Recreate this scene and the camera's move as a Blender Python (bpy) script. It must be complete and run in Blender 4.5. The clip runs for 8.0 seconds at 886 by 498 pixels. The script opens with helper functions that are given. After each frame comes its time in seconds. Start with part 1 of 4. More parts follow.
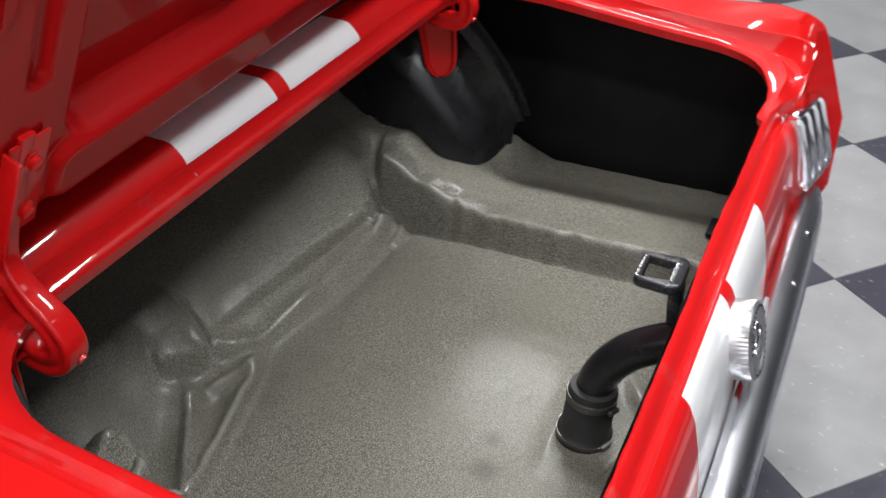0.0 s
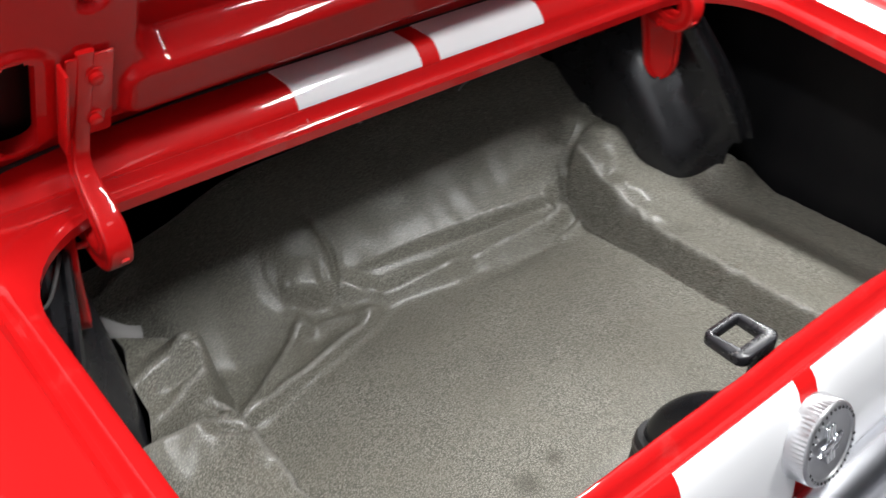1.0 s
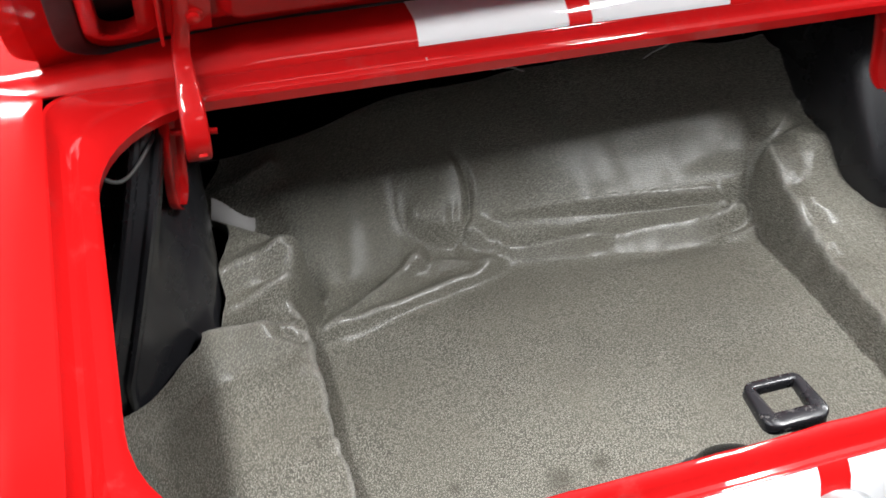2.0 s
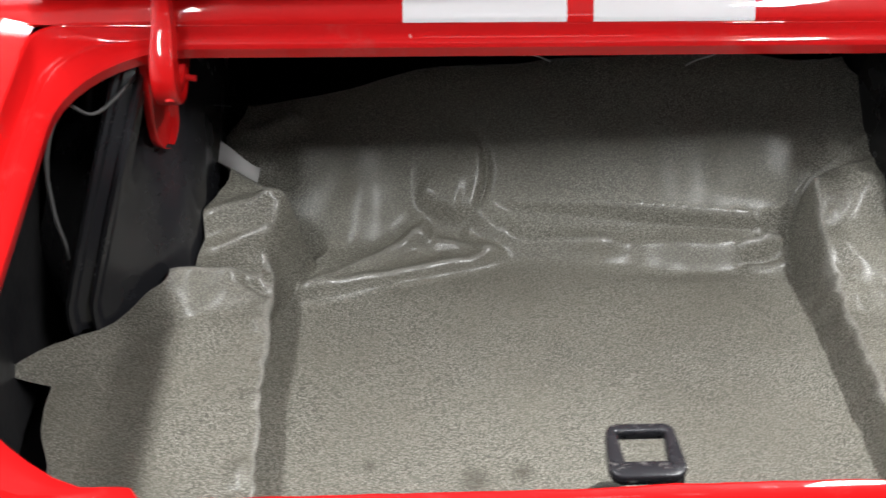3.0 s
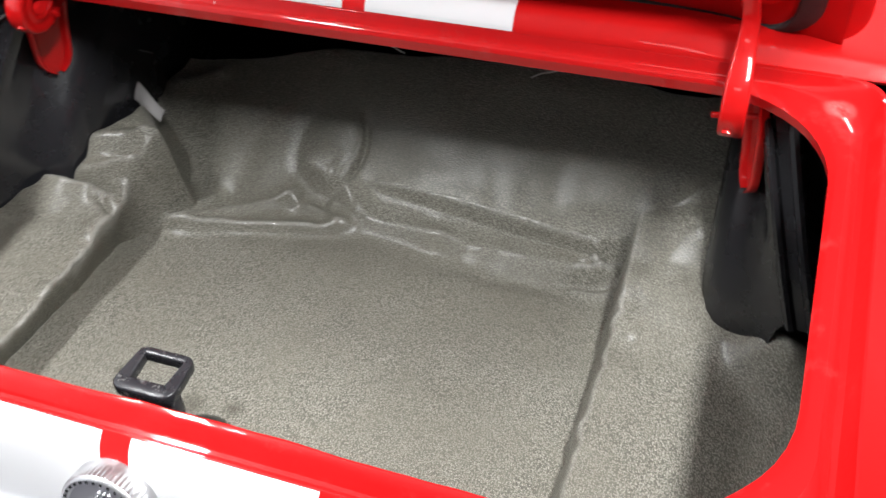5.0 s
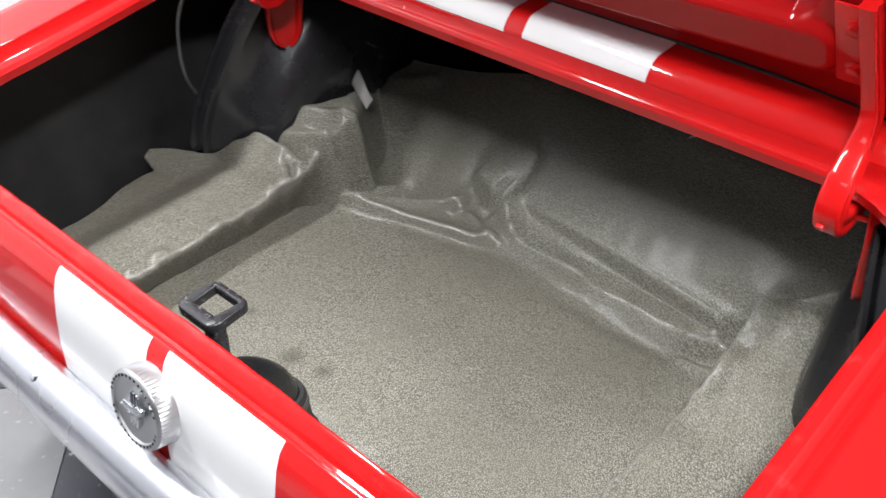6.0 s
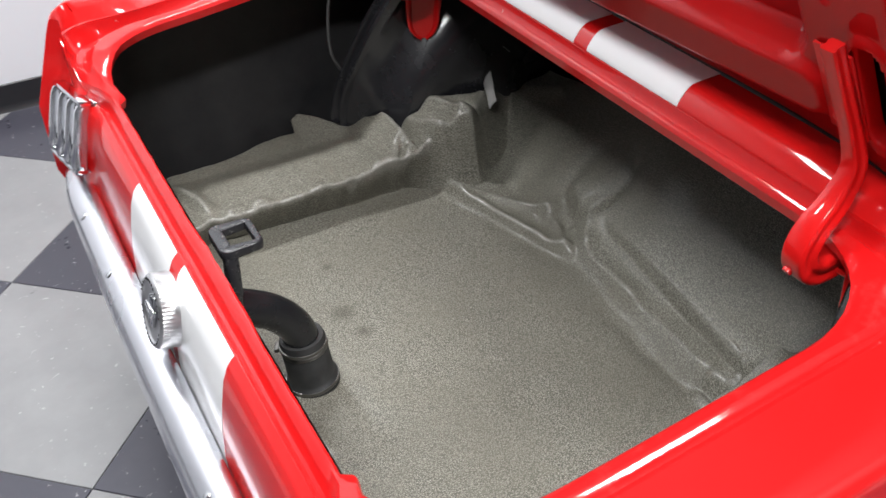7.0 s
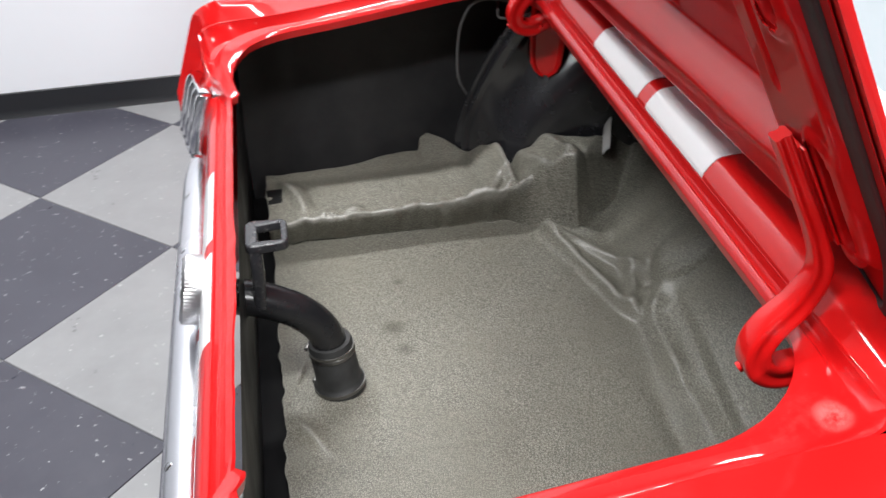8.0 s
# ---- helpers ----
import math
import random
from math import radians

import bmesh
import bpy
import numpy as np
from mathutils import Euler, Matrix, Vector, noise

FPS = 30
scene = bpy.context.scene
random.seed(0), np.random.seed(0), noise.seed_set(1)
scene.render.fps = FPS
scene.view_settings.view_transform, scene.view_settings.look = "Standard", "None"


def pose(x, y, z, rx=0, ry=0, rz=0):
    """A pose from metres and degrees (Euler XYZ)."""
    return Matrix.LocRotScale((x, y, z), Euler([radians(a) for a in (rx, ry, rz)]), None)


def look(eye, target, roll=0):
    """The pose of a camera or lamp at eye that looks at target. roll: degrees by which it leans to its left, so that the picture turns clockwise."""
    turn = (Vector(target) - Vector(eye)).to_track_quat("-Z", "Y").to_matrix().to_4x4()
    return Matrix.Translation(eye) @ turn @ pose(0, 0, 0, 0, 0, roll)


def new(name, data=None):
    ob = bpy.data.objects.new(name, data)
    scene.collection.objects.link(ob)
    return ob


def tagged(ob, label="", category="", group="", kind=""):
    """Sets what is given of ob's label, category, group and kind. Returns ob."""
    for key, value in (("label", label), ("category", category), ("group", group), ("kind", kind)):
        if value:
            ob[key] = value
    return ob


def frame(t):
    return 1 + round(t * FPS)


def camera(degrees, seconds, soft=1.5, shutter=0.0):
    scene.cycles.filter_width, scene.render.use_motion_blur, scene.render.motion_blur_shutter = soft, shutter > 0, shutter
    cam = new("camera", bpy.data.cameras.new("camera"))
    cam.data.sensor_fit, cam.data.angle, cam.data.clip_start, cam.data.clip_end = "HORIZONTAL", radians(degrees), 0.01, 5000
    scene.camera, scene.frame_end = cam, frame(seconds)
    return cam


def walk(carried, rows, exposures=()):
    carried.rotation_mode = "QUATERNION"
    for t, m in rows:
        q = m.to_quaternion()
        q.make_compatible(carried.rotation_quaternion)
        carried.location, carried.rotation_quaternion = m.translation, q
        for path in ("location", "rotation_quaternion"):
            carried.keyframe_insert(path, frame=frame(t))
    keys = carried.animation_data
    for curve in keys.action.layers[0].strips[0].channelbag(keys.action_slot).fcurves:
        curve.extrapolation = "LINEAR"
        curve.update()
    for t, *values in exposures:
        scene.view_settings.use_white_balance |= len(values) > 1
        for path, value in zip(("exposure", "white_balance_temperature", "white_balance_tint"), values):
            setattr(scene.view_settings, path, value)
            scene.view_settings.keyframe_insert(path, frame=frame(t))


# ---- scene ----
cam = camera(48.1, 8.0, shutter=0.4)
PATH = [
    (0, (-1.171, -0.097, 1.586), (0.343, 0.602, 0.482), -0.4),
    (0.5, (-1.047, -0.254, 1.59), (0.285, 0.727, 0.466), -0.1),
    (1, (-0.908, -0.374, 1.595), (0.156, 0.862, 0.439), 0.4),
    (1.5, (-0.753, -0.44, 1.599), (0.013, 0.955, 0.387), 0.5),
    (1.7, (-0.687, -0.457, 1.603), (-0.037, 0.973, 0.365), 0.7),
    (2.8, (-0.335, -0.502, 1.623), (-0.198, 0.974, 0.281), 1.7),
    (3, (-0.251, -0.503, 1.629), (-0.167, 0.975, 0.283), 1.3),
    (3.5, (-0.022, -0.511, 1.639), (-0.053, 0.961, 0.286), 0.4),
    (4, (0.216, -0.527, 1.647), (0.088, 0.942, 0.295), -0.4),
    (4.2, (0.307, -0.528, 1.653), (0.142, 0.936, 0.301), -0.7),
    (5.3, (0.686, -0.472, 1.633), (-0.039, 0.871, 0.34), -2.8),
    (5.5, (0.75, -0.45, 1.642), (-0.088, 0.832, 0.356), -2.6),
    (6, (0.906, -0.387, 1.638), (-0.198, 0.735, 0.405), -2.8),
    (6.5, (1.071, -0.293, 1.634), (-0.228, 0.644, 0.436), -2.9),
    (7, (1.223, -0.163, 1.628), (-0.228, 0.559, 0.456), -2.9),
    (7.5, (1.303, 0.017, 1.63), (-0.266, 0.525, 0.498), -3.1),
    (8, (1.352, 0.178, 1.631), (-0.293, 0.43, 0.522), -2.8),
]
walk(cam, [(t, look(eye, target, roll)) for t, eye, target, roll in PATH], exposures=((0, 0.05), (1, 0.34), (1.5, 0.42), (3.5, 0.52), (4.2, 0.45), (5.4, 0.74), (6.2, 0.58), (7, 0.33), (8, 0.38)))

# ---------------------------------------------------------------- world and light
world = bpy.data.worlds.new("showroom_air")
scene.world = world
world.use_nodes = True
world.node_tree.nodes["Background"].inputs[0].default_value = (0.9, 0.95, 1.0, 1)
world.node_tree.nodes["Background"].inputs[1].default_value = 0.15
scene.view_settings.exposure = 0.0


def tube_light(x, y, z, length, width, watts, turn=0.0):
    data = bpy.data.lights.new("strip_light", "AREA")
    data.shape, data.size, data.size_y, data.energy = "RECTANGLE", length, width, watts
    data.color = (0.98, 0.99, 1.0)
    ob = new("strip_light", data)
    ob.matrix_world = pose(x, y, z, 0, 0, turn)
    return ob


for row_x, watts in ((-1.45, 90), (1.45, 136)):
    tube_light(row_x, -0.28, 3.62, 0.26, 2.1, watts)
for row_x, row_y, watts in ((-1.2, 4.2, 50), (1.0, 6.6, 60), (3.2, 6.6, 60), (4.15, 1.65, 150), (0.5, -2.9, 4)):
    tube_light(row_x, row_y, 3.62, 1.22, 0.5, watts)

# ---------------------------------------------------------------- materials


def node_mat(name, color, rough=0.5, metal=0.0, coat=0.0, spec=0.5):
    m = bpy.data.materials.new(name)
    m.use_nodes = True
    b = m.node_tree.nodes["Principled BSDF"]
    b.inputs["Base Color"].default_value = (*color, 1)
    b.inputs["Roughness"].default_value = rough
    b.inputs["Metallic"].default_value = metal
    b.inputs["Coat Weight"].default_value = coat
    b.inputs["Coat Roughness"].default_value = 0.04
    b.inputs["Specular IOR Level"].default_value = spec
    return m, m.node_tree, b


def noise_node(nt, scale, detail=4.0, rough=0.55, kind="Object"):
    tc = nt.nodes.new("ShaderNodeTexCoord")
    n = nt.nodes.new("ShaderNodeTexNoise")
    n.inputs["Scale"].default_value, n.inputs["Detail"].default_value, n.inputs["Roughness"].default_value = scale, detail, rough
    nt.links.new(tc.outputs[kind], n.inputs["Vector"])
    return n


def ramp(nt, src, stops):
    r = nt.nodes.new("ShaderNodeValToRGB")
    while len(r.color_ramp.elements) < len(stops):
        r.color_ramp.elements.new(0.5)
    for e, (p, c) in zip(r.color_ramp.elements, stops):
        e.position, e.color = p, (*c, 1) if len(c) == 3 else c
    nt.links.new(src, r.inputs[0])
    return r.outputs[0]


def mix(nt, fac, a, b, mode="MIX"):
    m = nt.nodes.new("ShaderNodeMix")
    m.data_type, m.blend_type = "RGBA", mode
    for sock, v in ((m.inputs[0], fac), (m.inputs[6], a), (m.inputs[7], b)):
        if hasattr(v, "links"):
            nt.links.new(v, sock)
        else:
            sock.default_value = v if isinstance(v, (int, float)) else (*v, 1)
    return m.outputs[2]


def bump(nt, bsdf, height, strength, distance):
    b = nt.nodes.new("ShaderNodeBump")
    b.inputs["Strength"].default_value, b.inputs["Distance"].default_value = strength, distance
    nt.links.new(height, b.inputs["Height"])
    nt.links.new(b.outputs[0], bsdf.inputs["Normal"])


def paint(name, color, deep):
    m, nt, b = node_mat(name, color, 0.4, 0.0, 0.85, 0.1)
    n = noise_node(nt, 2.5, 3)
    nt.links.new(mix(nt, ramp(nt, n.outputs[0], ((0.3, (0, 0, 0)), (0.75, (1, 1, 1)))), color, deep), b.inputs["Base Color"])
    p = noise_node(nt, 160, 2)
    bump(nt, b, p.outputs[0], 0.03, 0.001)
    g = noise_node(nt, 14, 5)
    nt.links.new(ramp(nt, g.outputs[0], ((0.35, (0.02,) * 3), (0.8, (0.10,) * 3))), b.inputs["Coat Roughness"])
    return m


RED = paint("red_car_paint", (0.66, 0.009, 0.009), (0.58, 0.007, 0.008))
GUTTER = paint("red_gutter_paint", (0.62, 0.008, 0.009), (0.50, 0.007, 0.008))
nt = GUTTER.node_tree
b = nt.nodes["Principled BSDF"]
old = b.inputs["Base Color"].links[0].from_socket
chips = ramp(nt, noise_node(nt, 42, 3, 0.7).outputs[0], ((0.735, (0, 0, 0)), (0.755, (0.8,) * 3)))
col = mix(nt, chips, old, (0.62, 0.50, 0.47))
grime = ramp(nt, noise_node(nt, 17, 5, 0.7).outputs[0], ((0.58, (0, 0, 0)), (0.74, (0.14,) * 3)))
col = mix(nt, grime, col, (0.36, 0.17, 0.16))
tc = nt.nodes.new("ShaderNodeTexCoord")
dist = nt.nodes.new("ShaderNodeVectorMath")
dist.operation = "DISTANCE"
dist.inputs[1].default_value = (0.690, 0.668, 0.915)
nt.links.new(tc.outputs["Object"], dist.inputs[0])
near = ramp(nt, dist.outputs["Value"], ((0.004, (0.8,) * 3), (0.024, (0, 0, 0))))
scuff = mix(nt, 1.0, near, ramp(nt, noise_node(nt, 34, 4, 0.7).outputs[0], ((0.30, (0, 0, 0)), (0.52, (1, 1, 1)))), "MULTIPLY")
nt.links.new(mix(nt, scuff, col, (0.30, 0.255, 0.24)), b.inputs["Base Color"])
bump(nt, b, noise_node(nt, 75, 3, 0.6).outputs[0], 0.22, 0.002)
# body red with the lid's shade put into a darker base, less coat
LID_SHADED_RED = paint("shaded_inner_lid_red", (0.50, 0.007, 0.008), (0.42, 0.006, 0.007))
LID_SHADED_RED.node_tree.nodes["Principled BSDF"].inputs["Coat Weight"].default_value = 0.55
LID_SHADED_RED.node_tree.nodes["Principled BSDF"].inputs["Specular IOR Level"].default_value = 0.03
WHITE = paint("white_stripe_paint", (0.86, 0.86, 0.86), (0.82, 0.82, 0.83))

CHROME, nt, b = node_mat("chrome", (0.82, 0.83, 0.85), 0.09, 1.0)
nt.links.new(ramp(nt, noise_node(nt, 18, 5).outputs[0], ((0.3, (0.05,) * 3), (0.8, (0.2,) * 3))), b.inputs["Roughness"])

BUMPER, nt, b = node_mat("bumper_chrome", (0.80, 0.81, 0.85), 0.17, 1.0)
nt.links.new(ramp(nt, noise_node(nt, 3, 3).outputs[0], ((0.3, (0.22,) * 3), (0.8, (0.32,) * 3))), b.inputs["Roughness"])

SATIN, nt, b = node_mat("satin_chrome", (0.60, 0.60, 0.61), 0.3, 1.0)
nt.links.new(ramp(nt, noise_node(nt, 30, 5).outputs[0], ((0.3, (0.30,) * 3), (0.8, (0.46,) * 3))), b.inputs["Roughness"])

BLACK, nt, b = node_mat("black_trunk_paint", (0.006, 0.006, 0.007), 0.42, spec=0.2)
nt.links.new(ramp(nt, noise_node(nt, 6, 5).outputs[0], ((0.3, (0.35,) * 3), (0.8, (0.65,) * 3))), b.inputs["Roughness"])
nt.links.new(ramp(nt, noise_node(nt, 9, 5).outputs[0], ((0.3, (0.004, 0.004, 0.0048)), (0.8, (0.011, 0.0107, 0.0107)))), b.inputs["Base Color"])

# dust plus the left side's stronger light, put into a raised base colour
DUSTY_LIT_BLACK, nt, b = node_mat("dusty_lit_black_paint", (0.02, 0.02, 0.021), 0.45, spec=0.3)
nt.links.new(ramp(nt, noise_node(nt, 5, 6, 0.65).outputs[0], ((0.3, (0.012, 0.012, 0.0135)), (0.75, (0.034, 0.033, 0.033)))), b.inputs["Base Color"])
nt.links.new(ramp(nt, noise_node(nt, 9, 5).outputs[0], ((0.3, (0.32,) * 3), (0.8, (0.55,) * 3))), b.inputs["Roughness"])
bump(nt, b, noise_node(nt, 6, 4).outputs[0], 0.3, 0.02)

GLOSS_BLACK, nt, b = node_mat("gloss_black_paint", (0.013, 0.013, 0.0145), 0.25)
nt.links.new(ramp(nt, noise_node(nt, 12, 5).outputs[0], ((0.3, (0.22,) * 3), (0.8, (0.34,) * 3))), b.inputs["Roughness"])
bump(nt, b, noise_node(nt, 28, 4).outputs[0], 0.06, 0.004)

# gloss black for the left housing, its brighter light put into colour and specular
LIT_GLOSS_BLACK, nt, b = node_mat("lit_gloss_black_paint", (0.022, 0.022, 0.025), 0.25, spec=0.9)
nt.links.new(ramp(nt, noise_node(nt, 14, 4).outputs[0], ((0.3, (0.19,) * 3), (0.75, (0.32,) * 3))), b.inputs["Roughness"])
bump(nt, b, noise_node(nt, 28, 4).outputs[0], 0.08, 0.004)

WORN_BLACK, nt, b = node_mat("chipped_black_paint", (0.02, 0.02, 0.022), 0.3)
chips = ramp(nt, noise_node(nt, 95, 4, 0.7).outputs[0], ((0.60, (0, 0, 0)), (0.66, (1, 1, 1))))
nt.links.new(mix(nt, chips, (0.022, 0.022, 0.025), (0.13, 0.125, 0.12)), b.inputs["Base Color"])
nt.links.new(ramp(nt, noise_node(nt, 35, 4).outputs[0], ((0.3, (0.18,) * 3), (0.8, (0.42,) * 3))), b.inputs["Roughness"])
bump(nt, b, noise_node(nt, 95, 4, 0.7).outputs[0], 0.2, 0.001)

RUBBER, nt, b = node_mat("black_rubber", (0.02, 0.02, 0.021), 0.6)
nt.links.new(ramp(nt, noise_node(nt, 30, 5).outputs[0], ((0.3, (0.013,) * 3), (0.8, (0.035,) * 3))), b.inputs["Base Color"])
bump(nt, b, noise_node(nt, 250, 3).outputs[0], 0.15, 0.001)

STEEL, nt, b = node_mat("worn_steel", (0.20, 0.195, 0.185), 0.42, 1.0)
nt.links.new(ramp(nt, noise_node(nt, 60, 4).outputs[0], ((0.3, (0.32,) * 3), (0.8, (0.6,) * 3))), b.inputs["Roughness"])

CARPET, nt, b = node_mat("grey_trunk_mat", (0.17, 0.165, 0.145), 0.36, spec=0.35)
tc = nt.nodes.new("ShaderNodeTexCoord")
warp = noise_node(nt, 120, 2, 0.6)
shifted = mix(nt, 0.0015, tc.outputs["Object"], warp.outputs["Color"], "ADD")
fine = nt.nodes.new("ShaderNodeTexVoronoi")
fine.feature, fine.inputs["Scale"].default_value, fine.inputs["Randomness"].default_value = "F1", 400, 1.0
nt.links.new(shifted, fine.inputs["Vector"])
grain = ramp(nt, fine.outputs["Distance"], ((0.18, (1, 1, 1)), (0.62, (0, 0, 0))))
speck = noise_node(nt, 470, 2, 0.6)
mid = noise_node(nt, 7, 5)
stain = noise_node(nt, 2.2, 4, 0.6)
col = ramp(nt, grain, ((0.05, (0.080, 0.077, 0.062)), (0.5, (0.262, 0.252, 0.210)), (1.0, (0.420, 0.404, 0.345))))
col = mix(nt, ramp(nt, speck.outputs[0], ((0.40, (0.6,) * 3), (0.56, (0, 0, 0)))), col, (0.135, 0.128, 0.104))
col = mix(nt, ramp(nt, speck.outputs[0], ((0.60, (0, 0, 0)), (0.72, (0.7,) * 3))), col, (0.52, 0.51, 0.45))
col = mix(nt, ramp(nt, mid.outputs[0], ((0.35, (0, 0, 0)), (0.72, (0.55,) * 3))), col, (0.165, 0.155, 0.122))
blotch = noise_node(nt, 26, 4, 0.7)
col = mix(nt, ramp(nt, blotch.outputs[0], ((0.50, (0, 0, 0)), (0.72, (0.28,) * 3))), col, (0.235, 0.224, 0.180))
col = mix(nt, ramp(nt, stain.outputs[0], ((0.52, (0, 0, 0)), (0.72, (0.42,) * 3))), col, (0.098, 0.091, 0.072))
for sx, sy, r in ((-0.152, 0.306, 0.030), (-0.085, 0.318, 0.022), (-0.30, 0.335, 0.014)):
    dist = nt.nodes.new("ShaderNodeVectorMath")
    dist.operation = "DISTANCE"
    dist.inputs[1].default_value = (sx, sy, 0.448)
    nt.links.new(tc.outputs["Object"], dist.inputs[0])
    spot = ramp(nt, dist.outputs["Value"], ((r * 0.25, (0.6,) * 3), (r, (0, 0, 0))))
    col = mix(nt, spot, col, (0.05, 0.046, 0.032))
# highlights along the crease crests, put into a paler colour and a stronger coat
crests = nt.nodes.new("ShaderNodeNewGeometry")
col = mix(nt, ramp(nt, crests.outputs["Pointiness"], ((0.512, (0, 0, 0)), (0.55, (0.30,) * 3))), col, (0.40, 0.39, 0.36))
nt.links.new(col, b.inputs["Base Color"])
nt.links.new(ramp(nt, blotch.outputs[0], ((0.3, (0.42,) * 3), (0.75, (0.58,) * 3))), b.inputs["Roughness"])
bump(nt, b, grain, 0.6, 0.0014)
nt.links.new(ramp(nt, crests.outputs["Pointiness"], ((0.50, (0.26,) * 3), (0.54, (0.75,) * 3))), b.inputs["Coat Weight"])
b.inputs["Coat Roughness"].default_value = 0.26

GLASS, nt, b = node_mat("window_glass", (0.30, 0.36, 0.38), 0.06)
LENS, nt, b = node_mat("red_lens", (0.06, 0.012, 0.014), 0.12, 0.0, 1.0)
PANEL_WHITE, nt, b = node_mat("white_wall_paint", (0.87, 0.89, 0.93), 0.6)
bump(nt, b, noise_node(nt, 60, 4).outputs[0], 0.1, 0.003)
CEIL, nt, b = node_mat("ceiling_paint", (0.26, 0.26, 0.27), 0.8)
PANEL_GREY, nt, b = node_mat("grey_wall_paint", (0.34, 0.345, 0.36), 0.6)
BASE, nt, b = node_mat("black_vinyl_base", (0.02, 0.021, 0.024), 0.4)


def tile_mat(name, c1, c2):
    m, nt, b = node_mat(name, c1, 0.4)
    n = noise_node(nt, 5, 6, 0.65)
    info = nt.nodes.new("ShaderNodeObjectInfo")
    col = mix(nt, ramp(nt, n.outputs[0], ((0.3, (0, 0, 0)), (0.75, (1, 1, 1)))), c1, c2)
    sp = noise_node(nt, 55, 3, 0.6)
    col = mix(nt, ramp(nt, sp.outputs[0], ((0.675, (0, 0, 0)), (0.71, (0.6,) * 3))), col, (0.6, 0.6, 0.6))
    tint = ramp(nt, info.outputs["Random"], ((0.0, (0.88,) * 3), (1.0, (1.0,) * 3)))
    nt.links.new(mix(nt, 1.0, col, tint, "MULTIPLY"), b.inputs["Base Color"])
    nt.links.new(ramp(nt, n.outputs[0], ((0.3, (0.25,) * 3), (0.8, (0.5,) * 3))), b.inputs["Roughness"])
    return m


TILE_DARK = tile_mat("dark_grey_floor_tile", (0.047, 0.046, 0.062), (0.068, 0.067, 0.086))
TILE_LIGHT = tile_mat("light_grey_floor_tile", (0.25, 0.25, 0.255), (0.32, 0.32, 0.325))

# ---------------------------------------------------------------- mesh helpers


def part(name, bm, material, parent=None, label="", smooth=40):
    me = bpy.data.meshes.new(name)
    bmesh.ops.recalc_face_normals(bm, faces=bm.faces)
    bm.to_mesh(me)
    bm.free()
    me.materials.append(material)
    if smooth:
        for p in me.polygons:
            p.use_smooth = True
        me.set_sharp_from_angle(angle=radians(smooth))
    ob = new(name, me)
    ob.parent = parent
    if label:
        ob["label"] = label
    return ob


def sstep(a, b, x):
    t = min(1.0, max(0.0, (x - a) / (b - a)))
    return t * t * (3 - 2 * t)


def lerp(a, b, t):
    return a + (b - a) * t


def loft(rings, closed=True, cap=False, bm=None):
    bm = bm or bmesh.new()
    vs = [[bm.verts.new(p) for p in r] for r in rings]
    n = len(rings[0])
    for a, b in zip(vs[:-1], vs[1:]):
        for i in range(n if closed else n - 1):
            j = (i + 1) % n
            bm.faces.new((a[i], a[j], b[j], b[i]))
    if cap:
        bm.faces.new(vs[0])
        bm.faces.new(vs[-1])
    return bm


def sheet(us, vs, fn, bm=None):
    return loft([[fn(u, v) for u in us] for v in vs], closed=False, bm=bm)


def thicken(bm, t):
    bmesh.ops.recalc_face_normals(bm, faces=bm.faces)
    bmesh.ops.solidify(bm, geom=bm.faces[:], thickness=t)
    return bm


def spaced(a, b, n):
    return [a + (b - a) * i / n for i in range(n + 1)]


def box(cx, cy, cz, sx, sy, sz, bev=0.003, seg=2, m=None, bm=None):
    bm = bm or bmesh.new()
    tmp = bmesh.new()
    bmesh.ops.create_cube(tmp, size=1.0, matrix=Matrix.Diagonal((sx, sy, sz, 1)))
    if bev:
        bmesh.ops.bevel(tmp, geom=tmp.edges[:], offset=bev, segments=seg, affect="EDGES", profile=0.5)
    mm = (m or Matrix()) if m is not None else Matrix.Translation((cx, cy, cz))
    if m is not None:
        mm = m @ Matrix.Translation((cx, cy, cz))
    vmap = {v: bm.verts.new(mm @ v.co) for v in tmp.verts}
    for f in tmp.faces:
        bm.faces.new([vmap[v] for v in f.verts])
    tmp.free()
    return bm


def smooth_path(pts, n):
    """Catmull-Rom through pts."""
    pts = [Vector(p) for p in pts]
    p = [pts[0] * 2 - pts[1], *pts, pts[-1] * 2 - pts[-2]]
    out = []
    for i in range(1, len(p) - 2):
        for k in range(n):
            t = k / n
            a, b, c, d = p[i - 1], p[i], p[i + 1], p[i + 2]
            out.append(0.5 * ((2 * b) + (c - a) * t + (2 * a - 5 * b + 4 * c - d) * t * t + (3 * b - a - 3 * c + d) * t ** 3))
    out.append(p[-2])
    return out


def sweep(path, section, side=(1, 0, 0), cap=True, scale=None, bm=None):
    """Sweeps a closed 2D section (a, b) along path; a runs along side."""
    rings = []
    for i, p in enumerate(path):
        d = (path[min(i + 1, len(path) - 1)] - path[max(i - 1, 0)]).normalized()
        s = (Vector(side) - d * d.dot(Vector(side))).normalized()
        u = d.cross(s)
        k = scale(i / (len(path) - 1)) if scale else (1, 1)
        rings.append([p + s * (a * k[0]) + u * (b * k[1]) for a, b in section])
    return loft(rings, cap=cap, bm=bm)


def circle(r, n=16, r2=None):
    return [(r * math.cos(2 * math.pi * i / n), (r2 or r) * math.sin(2 * math.pi * i / n)) for i in range(n)]


